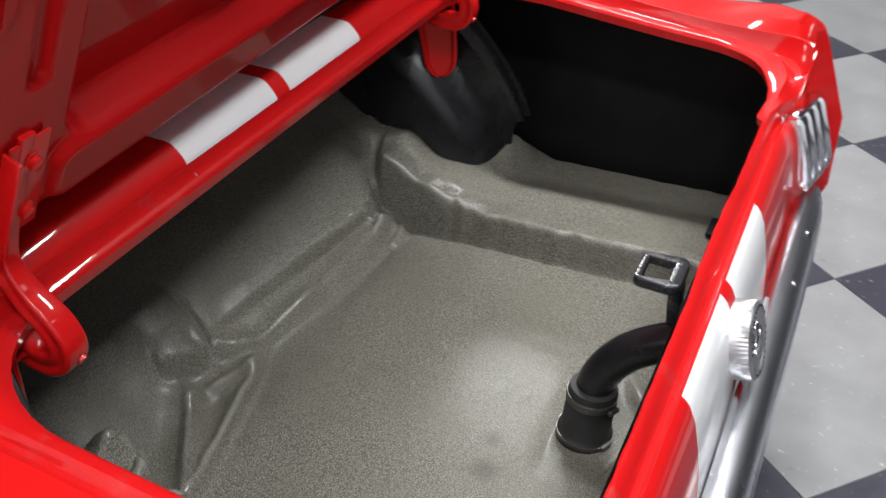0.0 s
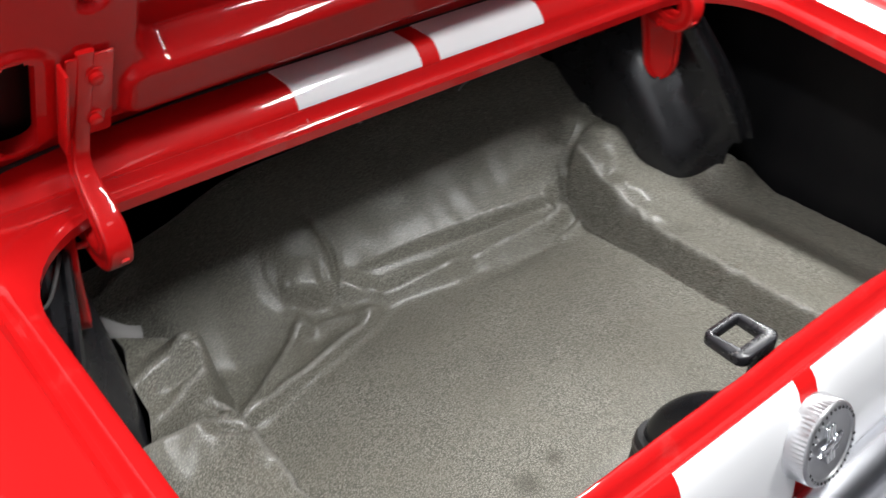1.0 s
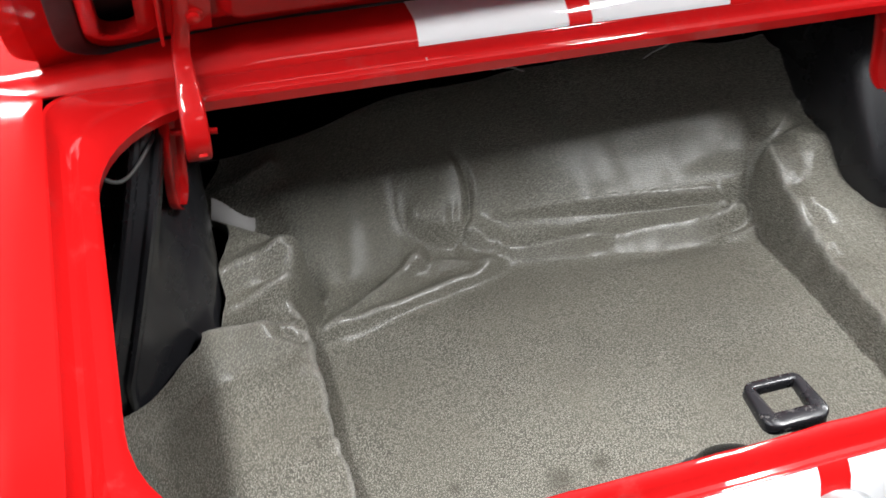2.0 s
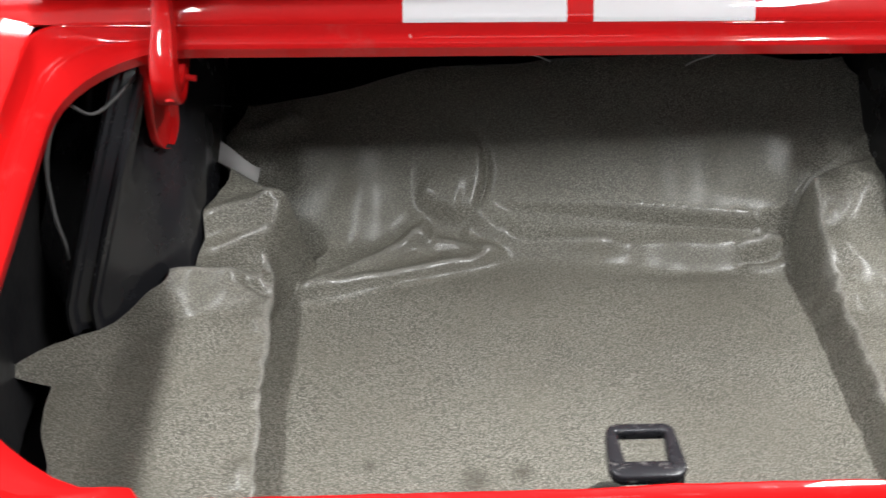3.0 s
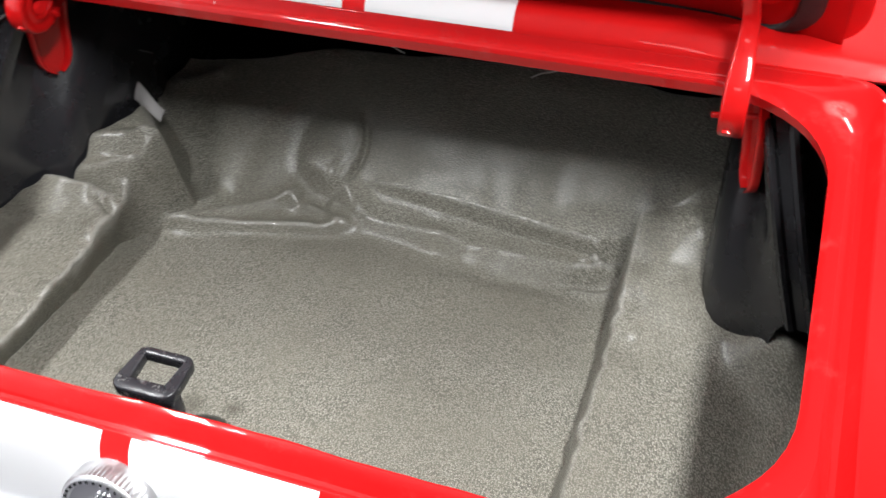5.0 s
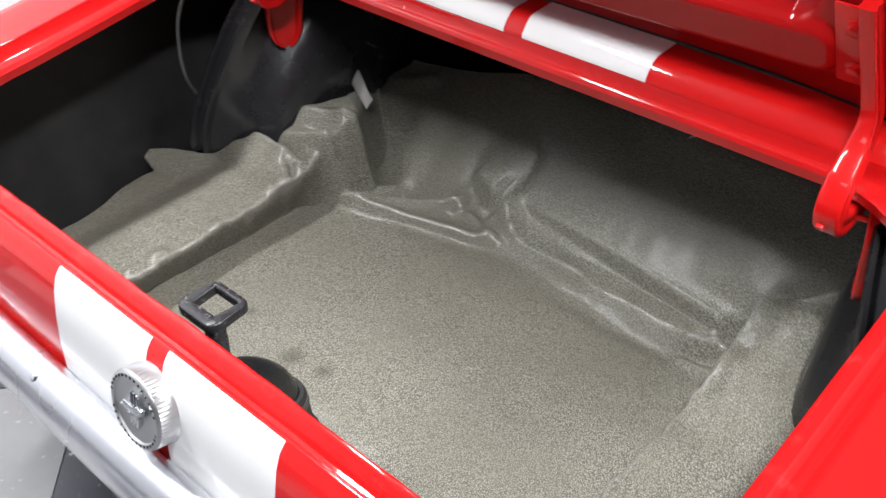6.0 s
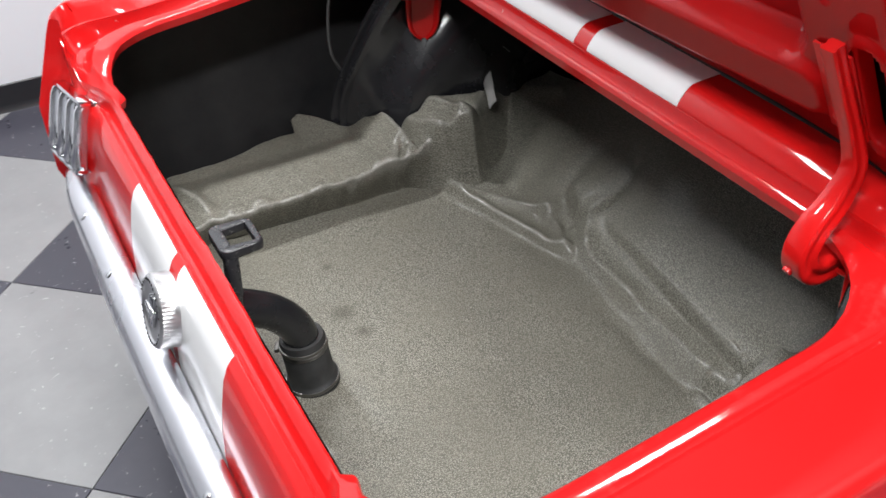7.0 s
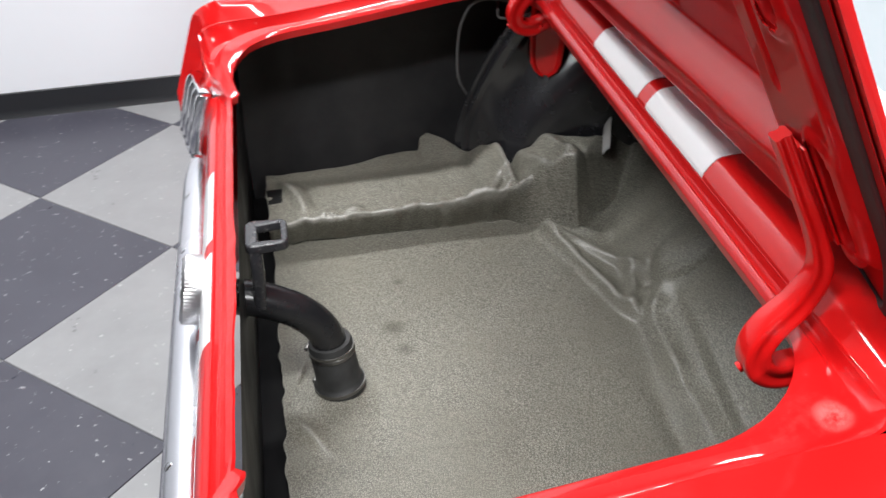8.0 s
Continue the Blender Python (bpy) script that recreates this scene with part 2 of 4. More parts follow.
def rounded_rect(w, h, r, n=3):
    out = []
    for cx, cy, a0 in ((w / 2 - r, h / 2 - r, 0), (-w / 2 + r, h / 2 - r, 90), (-w / 2 + r, -h / 2 + r, 180), (w / 2 - r, -h / 2 + r, 270)):
        for k in range(n + 1):
            a = radians(a0 + 90 * k / n)
            out.append((cx + r * math.cos(a), cy + r * math.sin(a)))
    return out


def lathe(profile, axis_m, n=40, bm=None):
    rings = [[axis_m @ Vector((r * math.cos(2 * math.pi * i / n), r * math.sin(2 * math.pi * i / n), h)) for i in range(n)] for r, h in profile]
    return loft(rings, cap=True, bm=bm)


# ---------------------------------------------------------------- the room
WALL_X, FAR_X, BACK_Y, FRONT_Y, ROOM_Z = -2.36, 9.0, -9.0, 9.0, 3.7
bm = box((WALL_X + FAR_X) / 2, (BACK_Y + FRONT_Y) / 2, -0.062, FAR_X - WALL_X + 0.4, FRONT_Y - BACK_Y + 0.4, 0.1, 0)
floor = tagged(part("floor", bm, BASE, None, "", 0), "checkerboard showroom floor of grey vinyl tiles", "floor", kind="structure")
for nm, c, s in (("wall_west", (WALL_X - 0.06, (BACK_Y + FRONT_Y) / 2), (0.12, FRONT_Y - BACK_Y)), ("wall_east", (FAR_X + 0.06, (BACK_Y + FRONT_Y) / 2), (0.12, FRONT_Y - BACK_Y)),
                 ("wall_south", ((WALL_X + FAR_X) / 2, BACK_Y - 0.06), (FAR_X - WALL_X + 0.24, 0.12)), ("wall_north", ((WALL_X + FAR_X) / 2, FRONT_Y + 0.06), (FAR_X - WALL_X + 0.24, 0.12))):
    tagged(part(nm, box(c[0], c[1], ROOM_Z / 2, s[0], s[1], ROOM_Z, 0), PANEL_WHITE if nm == "wall_west" else PANEL_GREY, None, "", 0), "plain white painted showroom wall" if nm == "wall_west" else "plain grey painted showroom wall", "wall", kind="structure")
tagged(part("ceiling", box((WALL_X + FAR_X) / 2, (BACK_Y + FRONT_Y) / 2, ROOM_Z + 0.06, FAR_X - WALL_X + 0.24, FRONT_Y - BACK_Y + 0.24, 0.12, 0), CEIL, None, "", 0),
       "plain dark ceiling over the showroom", "ceiling", kind="structure")
bm = sheet([BACK_Y, FRONT_Y], [0, 1, 2, 3, 4], lambda u, v: (WALL_X + (0.016, 0.007, 0.006, 0.006, 0.002)[v], u, (0.0, 0.018, 0.03, 0.098, 0.102)[v]))
tagged(part("baseboard", bm, BASE, None), "black vinyl cove base along the white wall", "baseboard", kind="structure")

# ---------------------------------------------------------------- the car
car = tagged(new("car"), "red classic coupe with white racing stripes and open trunk", "car")
car.empty_display_size = 0.2
STRIPES = ((-0.244, -0.0185), (0.0185, 0.244))


def z_side(y):
    return 0.856 + 0.058 * sstep(0.0, 1.0, (y - 0.05) / 0.72) + 0.012 * (y - 0.3)


def ring(hx, y0, y1, rr, rf, zf, ns=14, na=10, nx=110):
    pts = []

    def arc(cx, cy, r, a0, a1):
        for k in range(1, na):
            a = radians(lerp(a0, a1, k / na))
            pts.append((cx + r * math.cos(a), cy + r * math.sin(a)))

    pts += [(-hx, y) for y in spaced(y0 + rr, y1 - rf, ns)]
    arc(-hx + rf, y1 - rf, rf, 180, 90)
    pts += [(x, y1) for x in spaced(-hx + rf, hx - rf, nx)]
    arc(hx - rf, y1 - rf, rf, 90, 0)
    pts += [(hx, y) for y in spaced(y1 - rf, y0 + rr, ns)]
    arc(hx - rr, y0 + rr, rr, 0, -90)
    pts += [(x, y0) for x in spaced(hx - rr, -hx + rr, nx)]
    arc(-hx + rr, y0 + rr, rr, 270, 180)
    return [Vector((x, y, zf(x, y))) for x, y in pts]


def z_edge(x, y):
    rear = 0.800
    side = z_side(y)
    t = sstep(0.50, 0.655, abs(x)) if y < 0.3 else 1.0
    return lerp(rear, side, t)


def z_crease(x, y):
    t = sstep(0.59, 0.685, abs(x)) if y < 0.3 else 1.0
    return lerp(0.784, z_side(max(y, 0.06)) + 0.024, t)


E_RING = ring(0.688, 0.054, 0.690, 0.15, 0.16, z_edge)
C_RING = ring(0.742, 0.019, 0.712, 0.06, 0.035, z_crease)
for p in C_RING:
    p.y -= 0.022 * sstep(0.57, 0.66, abs(p.x)) * (1 - sstep(0.06, 0.16, p.y))
for p in E_RING:
    if p.y < 0.10:
        p.y += 0.013 * sstep(0.510, 0.520, abs(p.x)) * sstep(0.575, 0.522, abs(p.x)) + 0.0012 * noise.noise((p.x * 30, 0, 0))
        p.y += 0.003 * sstep(0.16, 0.10, abs(p.x - 0.10))
low = [Vector((p.x * 1.004, lerp(p.y, 0.37, -0.012), p.z - 0.016)) for p in E_RING]


def between(t, lift):
    out = []
    for a, c in zip(E_RING, C_RING):
        p = a.lerp(c, t)
        side = sstep(0.57, 0.66, abs(p.x)) * sstep(0.66, 0.56, p.y)
        depth = lerp(0.65, 1.0, side) * (1 + 0.8 * side * sstep(0.25, 0.10, p.y)) if lift < 0 else 1.0
        out.append(p + Vector((0, 0, lift * depth)))
    return out


part("trunk_gutter", loft([low, E_RING, between(0.08, 0.003), between(0.16, 0.0032), between(0.36, 0.001), between(0.44, -0.004), between(0.52, -0.011), between(0.62, -0.016), between(0.74, -0.016), between(0.86, -0.010), between(0.95, 0.0), C_RING]), GUTTER, car, "red painted channel round the trunk opening", 24)

# deck panel behind the rear window
DECK_Y = (0.712, 0.7126, 0.7140, 0.7185, 0.7235, 0.7285, 0.7330, 0.7380, 0.7450, 0.770, 0.80, 0.86, 0.95, 1.02)
DECK_DZ = (0.0, 0.0040, 0.0070, 0.0135, 0.0195, 0.0245, 0.0275, 0.0290, 0.0300, 0.0312, 0.0325, 0.037, 0.045, 0.051)


def deck_point(x, i, lift=0.0):
    return (x, DECK_Y[i] - lift * 0.3, z_side(0.712) + 0.024 + DECK_DZ[i] + lift - 0.018 * sstep(0.45, 0.85, abs(x)) * sstep(0, 3, i))


part("deck_panel", thicken(sheet(spaced(-0.80, 0.80, 48), range(len(DECK_Y)), deck_point), -0.0012), RED, car, "glossy red panel ahead of the trunk opening", 22)
for x0, x1 in STRIPES:
    part("stripe", thicken(sheet(spaced(x0, x1, 6), range(len(DECK_Y)), lambda x, i: deck_point(x, i, 0.0016)), -0.001), WHITE, car, "white racing stripe", 22)

# quarter panels
def quarter(sgn):
    inner = [(0.742, y, z_side(min(y, 0.75)) + 0.024) for y in (1.7, 1.3, 1.0, 0.85, 0.76)]
    side = sorted((p for p in C_RING if p.x > 0.683 and p.y < 0.70), key=lambda p: (-p.y if p.x > 0.741 else 1 - p.x))
    inner += [tuple(p) for p in side if p.x > 0.741 or p.y < 0.3]

    def outer(x, y):
        if x > 0.741 and y > 0.22:
            return 0.862, y
        a = radians(90 * min(1.0, 0.55 * (0.22 - y) / 0.15 if x > 0.741 else 0.55 + 0.45 * (0.742 - x) / 0.058))
        return 0.69 + 0.172 * math.cos(a), 0.22 - 0.232 * math.sin(a)

    def fn(i, k):
        if k == len(inner):
            x, y, z = fn(i, k - 1)
            return (sgn * 0.684, max(y, 0.004 - 0.2 * max(0.0, 0.80 - z)), z) if i else (x, y, z)
        x0, y0, z0 = inner[k]
        x1, y1 = outer(x0, y0)
        rear = sstep(0.22, 0.06, y1)
        top = max(z0, z_side(max(y1, 0.06)) + 0.026) + 0.026 * rear
        f, z = ((0, z0), (0.3, lerp(z0, top + 0.006, 0.6)), (0.62, top + 0.008), (0.82, top + 0.006), (0.92, top - 0.002), (0.97, top - 0.014), (0.992, top - 0.035),
                (1.0, top - 0.08), (1.004, top - 0.16), (1.0, 0.60), (0.985, 0.48), (0.95, 0.36), (0.93, 0.27))[i]
        f2 = f if f <= 1 else 1.0
        lean = (0.36 * rear * max(0.0, 0.915 - max(z, 0.74)) - 0.05 * rear * sstep(0.60, 0.48, z)) * sstep(0.6, 1.0, f)
        return (sgn * (lerp(x0, x1, f2) if f < 0.98 else x1 * (f if y1 > 0.05 else 1.0)), lerp(y0, y1, f2) - lean, z)

    return part("quarter_panel", sheet(range(13), range(len(inner) + 1), fn), RED, car, "glossy red rear quarter panel", 50)


quarter(-1)
quarter(1)


# tail panel under the rear lip
def tail_point(x, i, lift=0.0):
    ax = abs(x)
    end = sstep(0.56, 0.66, ax)
    top_y = lerp(0.019, 0.000, sstep(0.53, 0.60, ax))
    t = (0.0, 0.015, 0.045, 0.12, 0.26, 0.42, 0.58, 0.8, 1.0)[i]
    if i == 0:
        return (x, 0.020 - 0.022 * sstep(0.57, 0.66, ax) - lift, z_crease(ax, 0) - 0.0005 + lift * 0.4)
    z = lerp(lerp(0.784, 0.800, sstep(0.60, 0.68, ax)), 0.50, t)
    dy = (0.0, -0.004, -0.011, -0.020, -0.029, -0.036, -0.040, -0.041, -0.040)[i]
    return (x, top_y + lerp(dy, -0.055 * t, end) - lift, z + lift * 0.4)


part("tail_panel", thicken(sheet(spaced(-0.70, 0.70, 100), range(9), tail_point), 0.0012), RED, car, "red concave rear panel", 40)
for x0, x1 in STRIPES:
    part("stripe", thicken(sheet(spaced(x0, x1, 6), range(9), lambda x, i: tail_point(x, i, 0.0016)), 0.001), WHITE, car, "white racing stripe", 40)

# bumper
sec = [(-0.016, 0.612), (-0.018, 0.622), (-0.024, 0.627), (-0.036, 0.6275), (-0.052, 0.623), (-0.064, 0.614), (-0.072, 0.601), (-0.076, 0.575), (-0.074, 0.535), (-0.064, 0.505), (-0.048, 0.49), (-0.030, 0.50), (-0.020, 0.55)]


def bump_ring(x):
    k = 0.05 * sstep(0.55, 0.9, abs(x)) - 0.006 * math.cos(x * 2)
    return [Vector((x, y - 0.004 + k * 0.9, z)) for y, z in sec]


xs = spaced(-0.85, 0.85, 60)
bumper = part("rear_bumper", loft([bump_ring(x) for x in xs], cap=True), BUMPER, car, "chrome blade bumper", 60)
for x in (-0.47, -0.26, 0.30, 0.47):
    mm = Matrix.Translation((x, -0.064, 0.615)) @ Vector((0, -0.6, 0.8)).to_track_quat("Z", "Y").to_matrix().to_4x4()
    part("bolt", lathe(((0.010, -0.003), (0.010, 0.002), (0.007, 0.005), (0.002, 0.006)), mm, 16), CHROME, bumper, "", 60)

# tail lights
for sgn in (-1, 1):
    base = Matrix.Translation((sgn * 0.622, lerp(-0.016, -0.008, (sgn + 1) / 2), 0.722)) @ Euler((radians(-17), 0, radians(-11 * sgn))).to_matrix().to_4x4()
    bezel = part("tail_light", box(0, 0.012, 0, 0.130, 0.030, 0.146, 0.005, 2, m=base), CHROME, car, "chrome framed three segment tail light", 45)
    for k in range(4):
        bm = loft([[base @ Vector((sgn * (lerp(-0.057, 0.057, k / 3) + u), -0.010 - d, z)) for u, d in ((-0.0075, 0.0), (0.0075, 0.0), (0.0055, 0.020 * e), (0.0025, 0.027 * e), (-0.0025, 0.027 * e), (-0.0055, 0.020 * e))]
                   for z, e in ((-0.070, 0.5), (-0.066, 0.85), (-0.055, 1.0), (0.0, 1.0), (0.052, 0.95), (0.063, 0.8), (0.070, 0.5))], cap=True)
        part("fin", bm, CHROME, bezel, "", 45)
    for z in (-0.069, 0.069):
        part("rail", box(0, -0.018, z, 0.130, 0.026, 0.012, 0.005, 2, m=base), CHROME, bezel, "", 45)
    for k in range(3):
        part("lens", box(sgn * lerp(-0.038, 0.038, k / 2), -0.010, 0, 0.026, 0.026, 0.128, 0.008, 3, m=base), LENS, bezel, "dark red ribbed lens", 45)

# fuel cap
m = Matrix.Translation((0.0, -0.016, 0.704)) @ Euler((radians(90 - 13), 0, 0)).to_matrix().to_4x4()
rings = []
for r, h, k in ((0.048, -0.012, 0), (0.055, -0.010, 0), (0.058, -0.005, 0), (0.0575, 0.0, 0), (0.0562, 0.003, 1), (0.0558, 0.023, 1), (0.0545, 0.026, 0), (0.0520, 0.0275, 0), (0.0475, 0.0270, 0), (0.0455, 0.0245, 0), (0.030, 0.0215, 0), (0.004, 0.0205, 0)):
    rings.append([m @ Vector(((r + (0.0012 if k and i % 2 else 0)) * math.cos(2 * math.pi * i / 120), (r + (0.0012 if k and i % 2 else 0)) * math.sin(2 * math.pi * i / 120), h)) for i in range(120)])
cap = part("fuel_cap", loft(rings, cap=True), SATIN, car, "round chrome fuel cap with ribbed edge", 30)
bm = bmesh.new()
for k in (-1, 0, 1):
    box(0.0065 * k, 0.002, 0.024, 0.0048, 0.052, 0.006, 0.001, 1, m=m, bm=bm)
part("bars", bm, CHROME, cap, "three raised bars", 40)
bm = bmesh.new()
for bx, by, sx, sy in ((-0.004, 0.002, 0.040, 0.012), (0.014, 0.007, 0.016, 0.010), (-0.022, -0.003, 0.016, 0.006), (0.008, -0.006, 0.012, 0.007), (-0.010, -0.007, 0.010, 0.006)):
    box(bx, by, 0.0265, sx, sy, 0.006, 0.0025, 2, m=m, bm=bm)
part("emblem", bm, CHROME, cap, "raised emblem", 40)
for k in range(34):
    if k % 17 in (0, 1):
        continue
    part("rim_mark", box(0.0498, 0, 0.0278, 0.0034, 0.0030, 0.0012, 0, 1, m=m @ Matrix.Rotation(radians(360 * k / 34), 4, "Z")), GLOSS_BLACK, cap, "", 0)

# latch striker
bm = bmesh.new()
loop = [Vector((x, y, 0.786)) for x, y in rounded_rect(0.066, 0.056, 0.008, 4)]
loop = [p + Vector((-0.004, 0.106, 0)) for p in loop]
rings = []
n = len(loop)
for i, p in enumerate(loop):
    d = (loop[(i + 1) % n] - loop[i - 1]).normalized()
    o = Vector((d.y, -d.x, 0))
    wide = lerp(0.020, 0.011, sstep(0.080, 0.100, p.y))
    rings.append([p + o * (a - 0.002) + Vector((0, 0, 1)) * b for a, b in rounded_rect(wide, 0.016, 0.0028, 2)])
rings.append(rings[0])
loft(rings, bm=bm)
sweep(smooth_path([(0.02, 0.085, 0.785), (0.022, 0.084, 0.76), (0.02, 0.082, 0.72), (0.015, 0.078, 0.67)], 4), rounded_rect(0.030, 0.020, 0.005, 2), bm=bm)
part("latch_striker", bm, WORN_BLACK, car, "black painted steel latch loop with chipped edges", 50)

# filler pipe
path = smooth_path([(0, 0.0, 0.690), (0, 0.05, 0.678), (-0.001, 0.09, 0.662), (-0.004, 0.135, 0.632), (-0.008, 0.168, 0.59), (-0.01, 0.182, 0.545), (-0.01, 0.184, 0.50)], 6)
pipe = part("filler_pipe", sweep(path, circle(0.030, 20)), GLOSS_BLACK, car, "black fuel filler pipe", 60)
m = Matrix.Translation((-0.012, 0.190, 0.448)) @ Euler((radians(5), 0, 0)).to_matrix().to_4x4()
part("hose", lathe(((0.046, 0.0), (0.046, 0.014), (0.0425, 0.018), (0.0400, 0.024), (0.039, 0.100), (0.037, 0.108), (0.030, 0.110)), m, 32), RUBBER, pipe, "black rubber hose", 40)
part("clamp", lathe(((0.0390, 0.082), (0.0408, 0.0825), (0.0408, 0.0875), (0.0397, 0.089), (0.0408, 0.0905), (0.0408, 0.0955), (0.0390, 0.096)), m, 32), STEEL, pipe, "steel band clamp", 40)
part("clamp", lathe(((0.0445, 0.008), (0.0468, 0.0085), (0.0468, 0.0145), (0.0445, 0.015)), m, 32), STEEL, pipe, "steel band clamp", 40)
for zc in (0.088, 0.012):
    part("screw", box(0, 0, 0, 0.022, 0.009, 0.009, 0.003, 2, m=m @ Matrix.Translation((-0.020, -0.040, zc)) @ Euler((0, 0, radians(-27))).to_matrix().to_4x4()), STEEL, pipe, "steel clamp screw", 40)

# ---------------------------------------------------------------- trunk lid
LID_V = Vector((0, -0.438, 0.899))
LID_N = Vector((0, -0.899, -0.438))
LID_O = Vector((0, 0.797, 0.972))


def lid(u, v, h):
    """A point of the lid; it stands slightly twisted on its hinges."""
    return LID_O + Vector((u - 0.030 * sstep(0.50, 0.62, abs(u)), 0, 0)) + LID_V * v + LID_N * (h + (0.003 - 0.030 * u) * sstep(0.0, 0.12, v))


def rrect_dist(u, v, u0, u1, v0, v1, r):
    """Signed distance to a rounded rectangle, negative inside."""
    cx, cy, hx, hy = (u0 + u1) / 2, (v0 + v1) / 2, (u1 - u0) / 2 - r, (v1 - v0) / 2 - r
    dx, dy = abs(u - cx) - hx, abs(v - cy) - hy
    return math.hypot(max(dx, 0), max(dy, 0)) + min(max(dx, dy), 0) - r


def crown(u):
    """Inward curl of the lid's skin towards its side edges."""
    return 0.042 * (abs(u) / 0.735) ** 4


def lid_height(u, v):
    a = abs(u)
    h = 0.004 + 0.10 * min(v, 0.052) + 0.0368 * sstep(0.046, 0.100, v)
    h *= sstep(0.0, -0.012, rrect_dist(a, v, -0.7, 0.652, 0.002, 0.70, 0.06))
    h += 0.013 * sstep(0.003, -0.014, rrect_dist(a, v, -0.6, 0.508, 0.094, 0.180, 0.030))
    h -= 0.040 * sstep(0.004, -0.014, rrect_dist(a, v, -0.6, 0.486, 0.174, 0.62, 0.045))
    h += 0.018 * sstep(0.014, 0.0, abs(a - 0.10 - 0.55 * (v - 0.19)) - 0.016) * sstep(0.19, 0.24, v)
    h -= 0.012 * sstep(0.004, -0.004, rrect_dist(a, v, 0.526, 0.546, 0.285, 0.56, 0.010))
    for v0, v1 in ((0.085, 0.242), (0.375, 0.54)):
        d = rrect_dist(a, v, 0.580, 0.626, v0, v1, 0.023)
        h += 0.005 * sstep(0.016, 0.004, d)
    return max(h, crown(u) + 0.001)


def dense(pts):
    """Fills the long straight runs of a closed outline with more points."""
    out = []
    for (u0, v0), (u1, v1) in zip(pts, pts[1:] + pts[:1]):
        n = 24 if math.hypot(u1 - u0, v1 - v0) > 0.3 else 1
        out += [(lerp(u0, u1, k / n), lerp(v0, v1, k / n)) for k in range(n)]
    return out


outline = dense([(x, y + 0.36) for x, y in rounded_rect(1.47, 0.72, 0.07, 8)])
bm = loft([[lid(u * 0.96, 0.36 + (v - 0.36) * 0.985, crown(u * 0.96) - 0.001) for u, v in outline], [lid(u, v, crown(u)) for u, v in outline], [lid(u * 1.002, 0.36 + (v - 0.36) * 1.003, crown(u) - 0.004) for u, v in outline],
           [lid(u, v, crown(u) - 0.010) for u, v in outline], [lid(u * 0.9, 0.36 + (v - 0.36) * 0.85, crown(u * 0.9) - 0.022) for u, v in outline], [lid(u * 0.4, 0.36 + (v - 0.36) * 0.35, -0.035) for u, v in outline],
           [lid(u * 0.01, 0.36 + (v - 0.36) * 0.01, -0.038) for u, v in outline]])
trunk_lid = part("trunk_lid", bm, RED, car, "red trunk lid standing open", 40)
US, VS = spaced(-0.71, 0.71, 354), spaced(0.004, 0.71, 176)
bm = sheet(US, VS, lambda u, v: lid(u, v, lid_height(u, v)))
holes = []
for f in bm.faces:
    c = f.calc_center_median() - LID_O
    u, v = abs(c.x + 0.028), c.dot(LID_V)
    if min(rrect_dist(u, v, 0.580, 0.626, v0, v1, 0.023) for v0, v1 in ((0.085, 0.242), (0.375, 0.54))) < 0:
        holes.append(f)
bmesh.ops.delete(bm, geom=holes, context="FACES")
part("inner_panel", thicken(bm, 0.0015), LID_SHADED_RED, trunk_lid, "glossy red stamped inner panel", 60)
for sgn in (-1, 1):
    c = lid(0.542 * sgn, 0.247, lid_height(0.542, 0.247))
    part("hole", lathe(((0.0075, -0.004), (0.0075, 0.0006), (0.001, 0.0008)), Matrix.Translation(c) @ LID_N.to_track_quat("Z", "Y").to_matrix().to_4x4(), 16), BLACK, trunk_lid, "small dark drain hole", 40)
for sgn in (-1, 1):
    for v0, v1 in ((0.085, 0.242), (0.375, 0.54)):
        rings = []
        for grow, drop in ((0.014, -0.0002), (0.011, 0.0016), (0.002, 0.0018), (-0.001, 0.0006), (-0.002, -0.003), (-0.002, -0.020)):
            ring_uv = rounded_rect(0.046 + 2 * grow, v1 - v0 + 2 * grow, 0.0225 + grow, 8)
            rings.append([lid(sgn * (0.603 + a), (v0 + v1) / 2 + c, lid_height(0.640, (v0 + v1) / 2) + drop) for a, c in ring_uv])
        part("slot_rim", loft(rings), LID_SHADED_RED, trunk_lid, "", 50)
# black sheet close to the outer skin, visible through the slots
part("cavity_sheet", sheet(spaced(-0.69, 0.69, 30), spaced(0.03, 0.69, 8), lambda u, v: lid(u, v, crown(u) * 0.9 + 0.0006)), BLACK, trunk_lid, "black sheet inside the lid behind the slots", 40)
seal_path = dense([(x, y + 0.36) for x, y in rounded_rect(1.326, 0.708, 0.06, 8)])
rings = []
n = len(seal_path)
for i, (u, v) in enumerate(seal_path):
    p = lid(u, v, crown(u) + 0.005)
    d = Vector((seal_path[(i + 1) % n][0] - seal_path[i - 1][0], seal_path[(i + 1) % n][1] - seal_path[i - 1][1])).normalized()
    o = Vector((1, 0, 0)) * d.y - LID_V * d.x
    wide = lerp(0.008, 0.034, abs(d.y) ** 2)
    rings.append([p + o * a + LID_N * b for a, b in rounded_rect(wide, 0.010, 0.004, 2)])
rings.append(rings[0])
part("lid_seal", loft(rings), RUBBER, trunk_lid, "black rubber weatherstrip", 50)

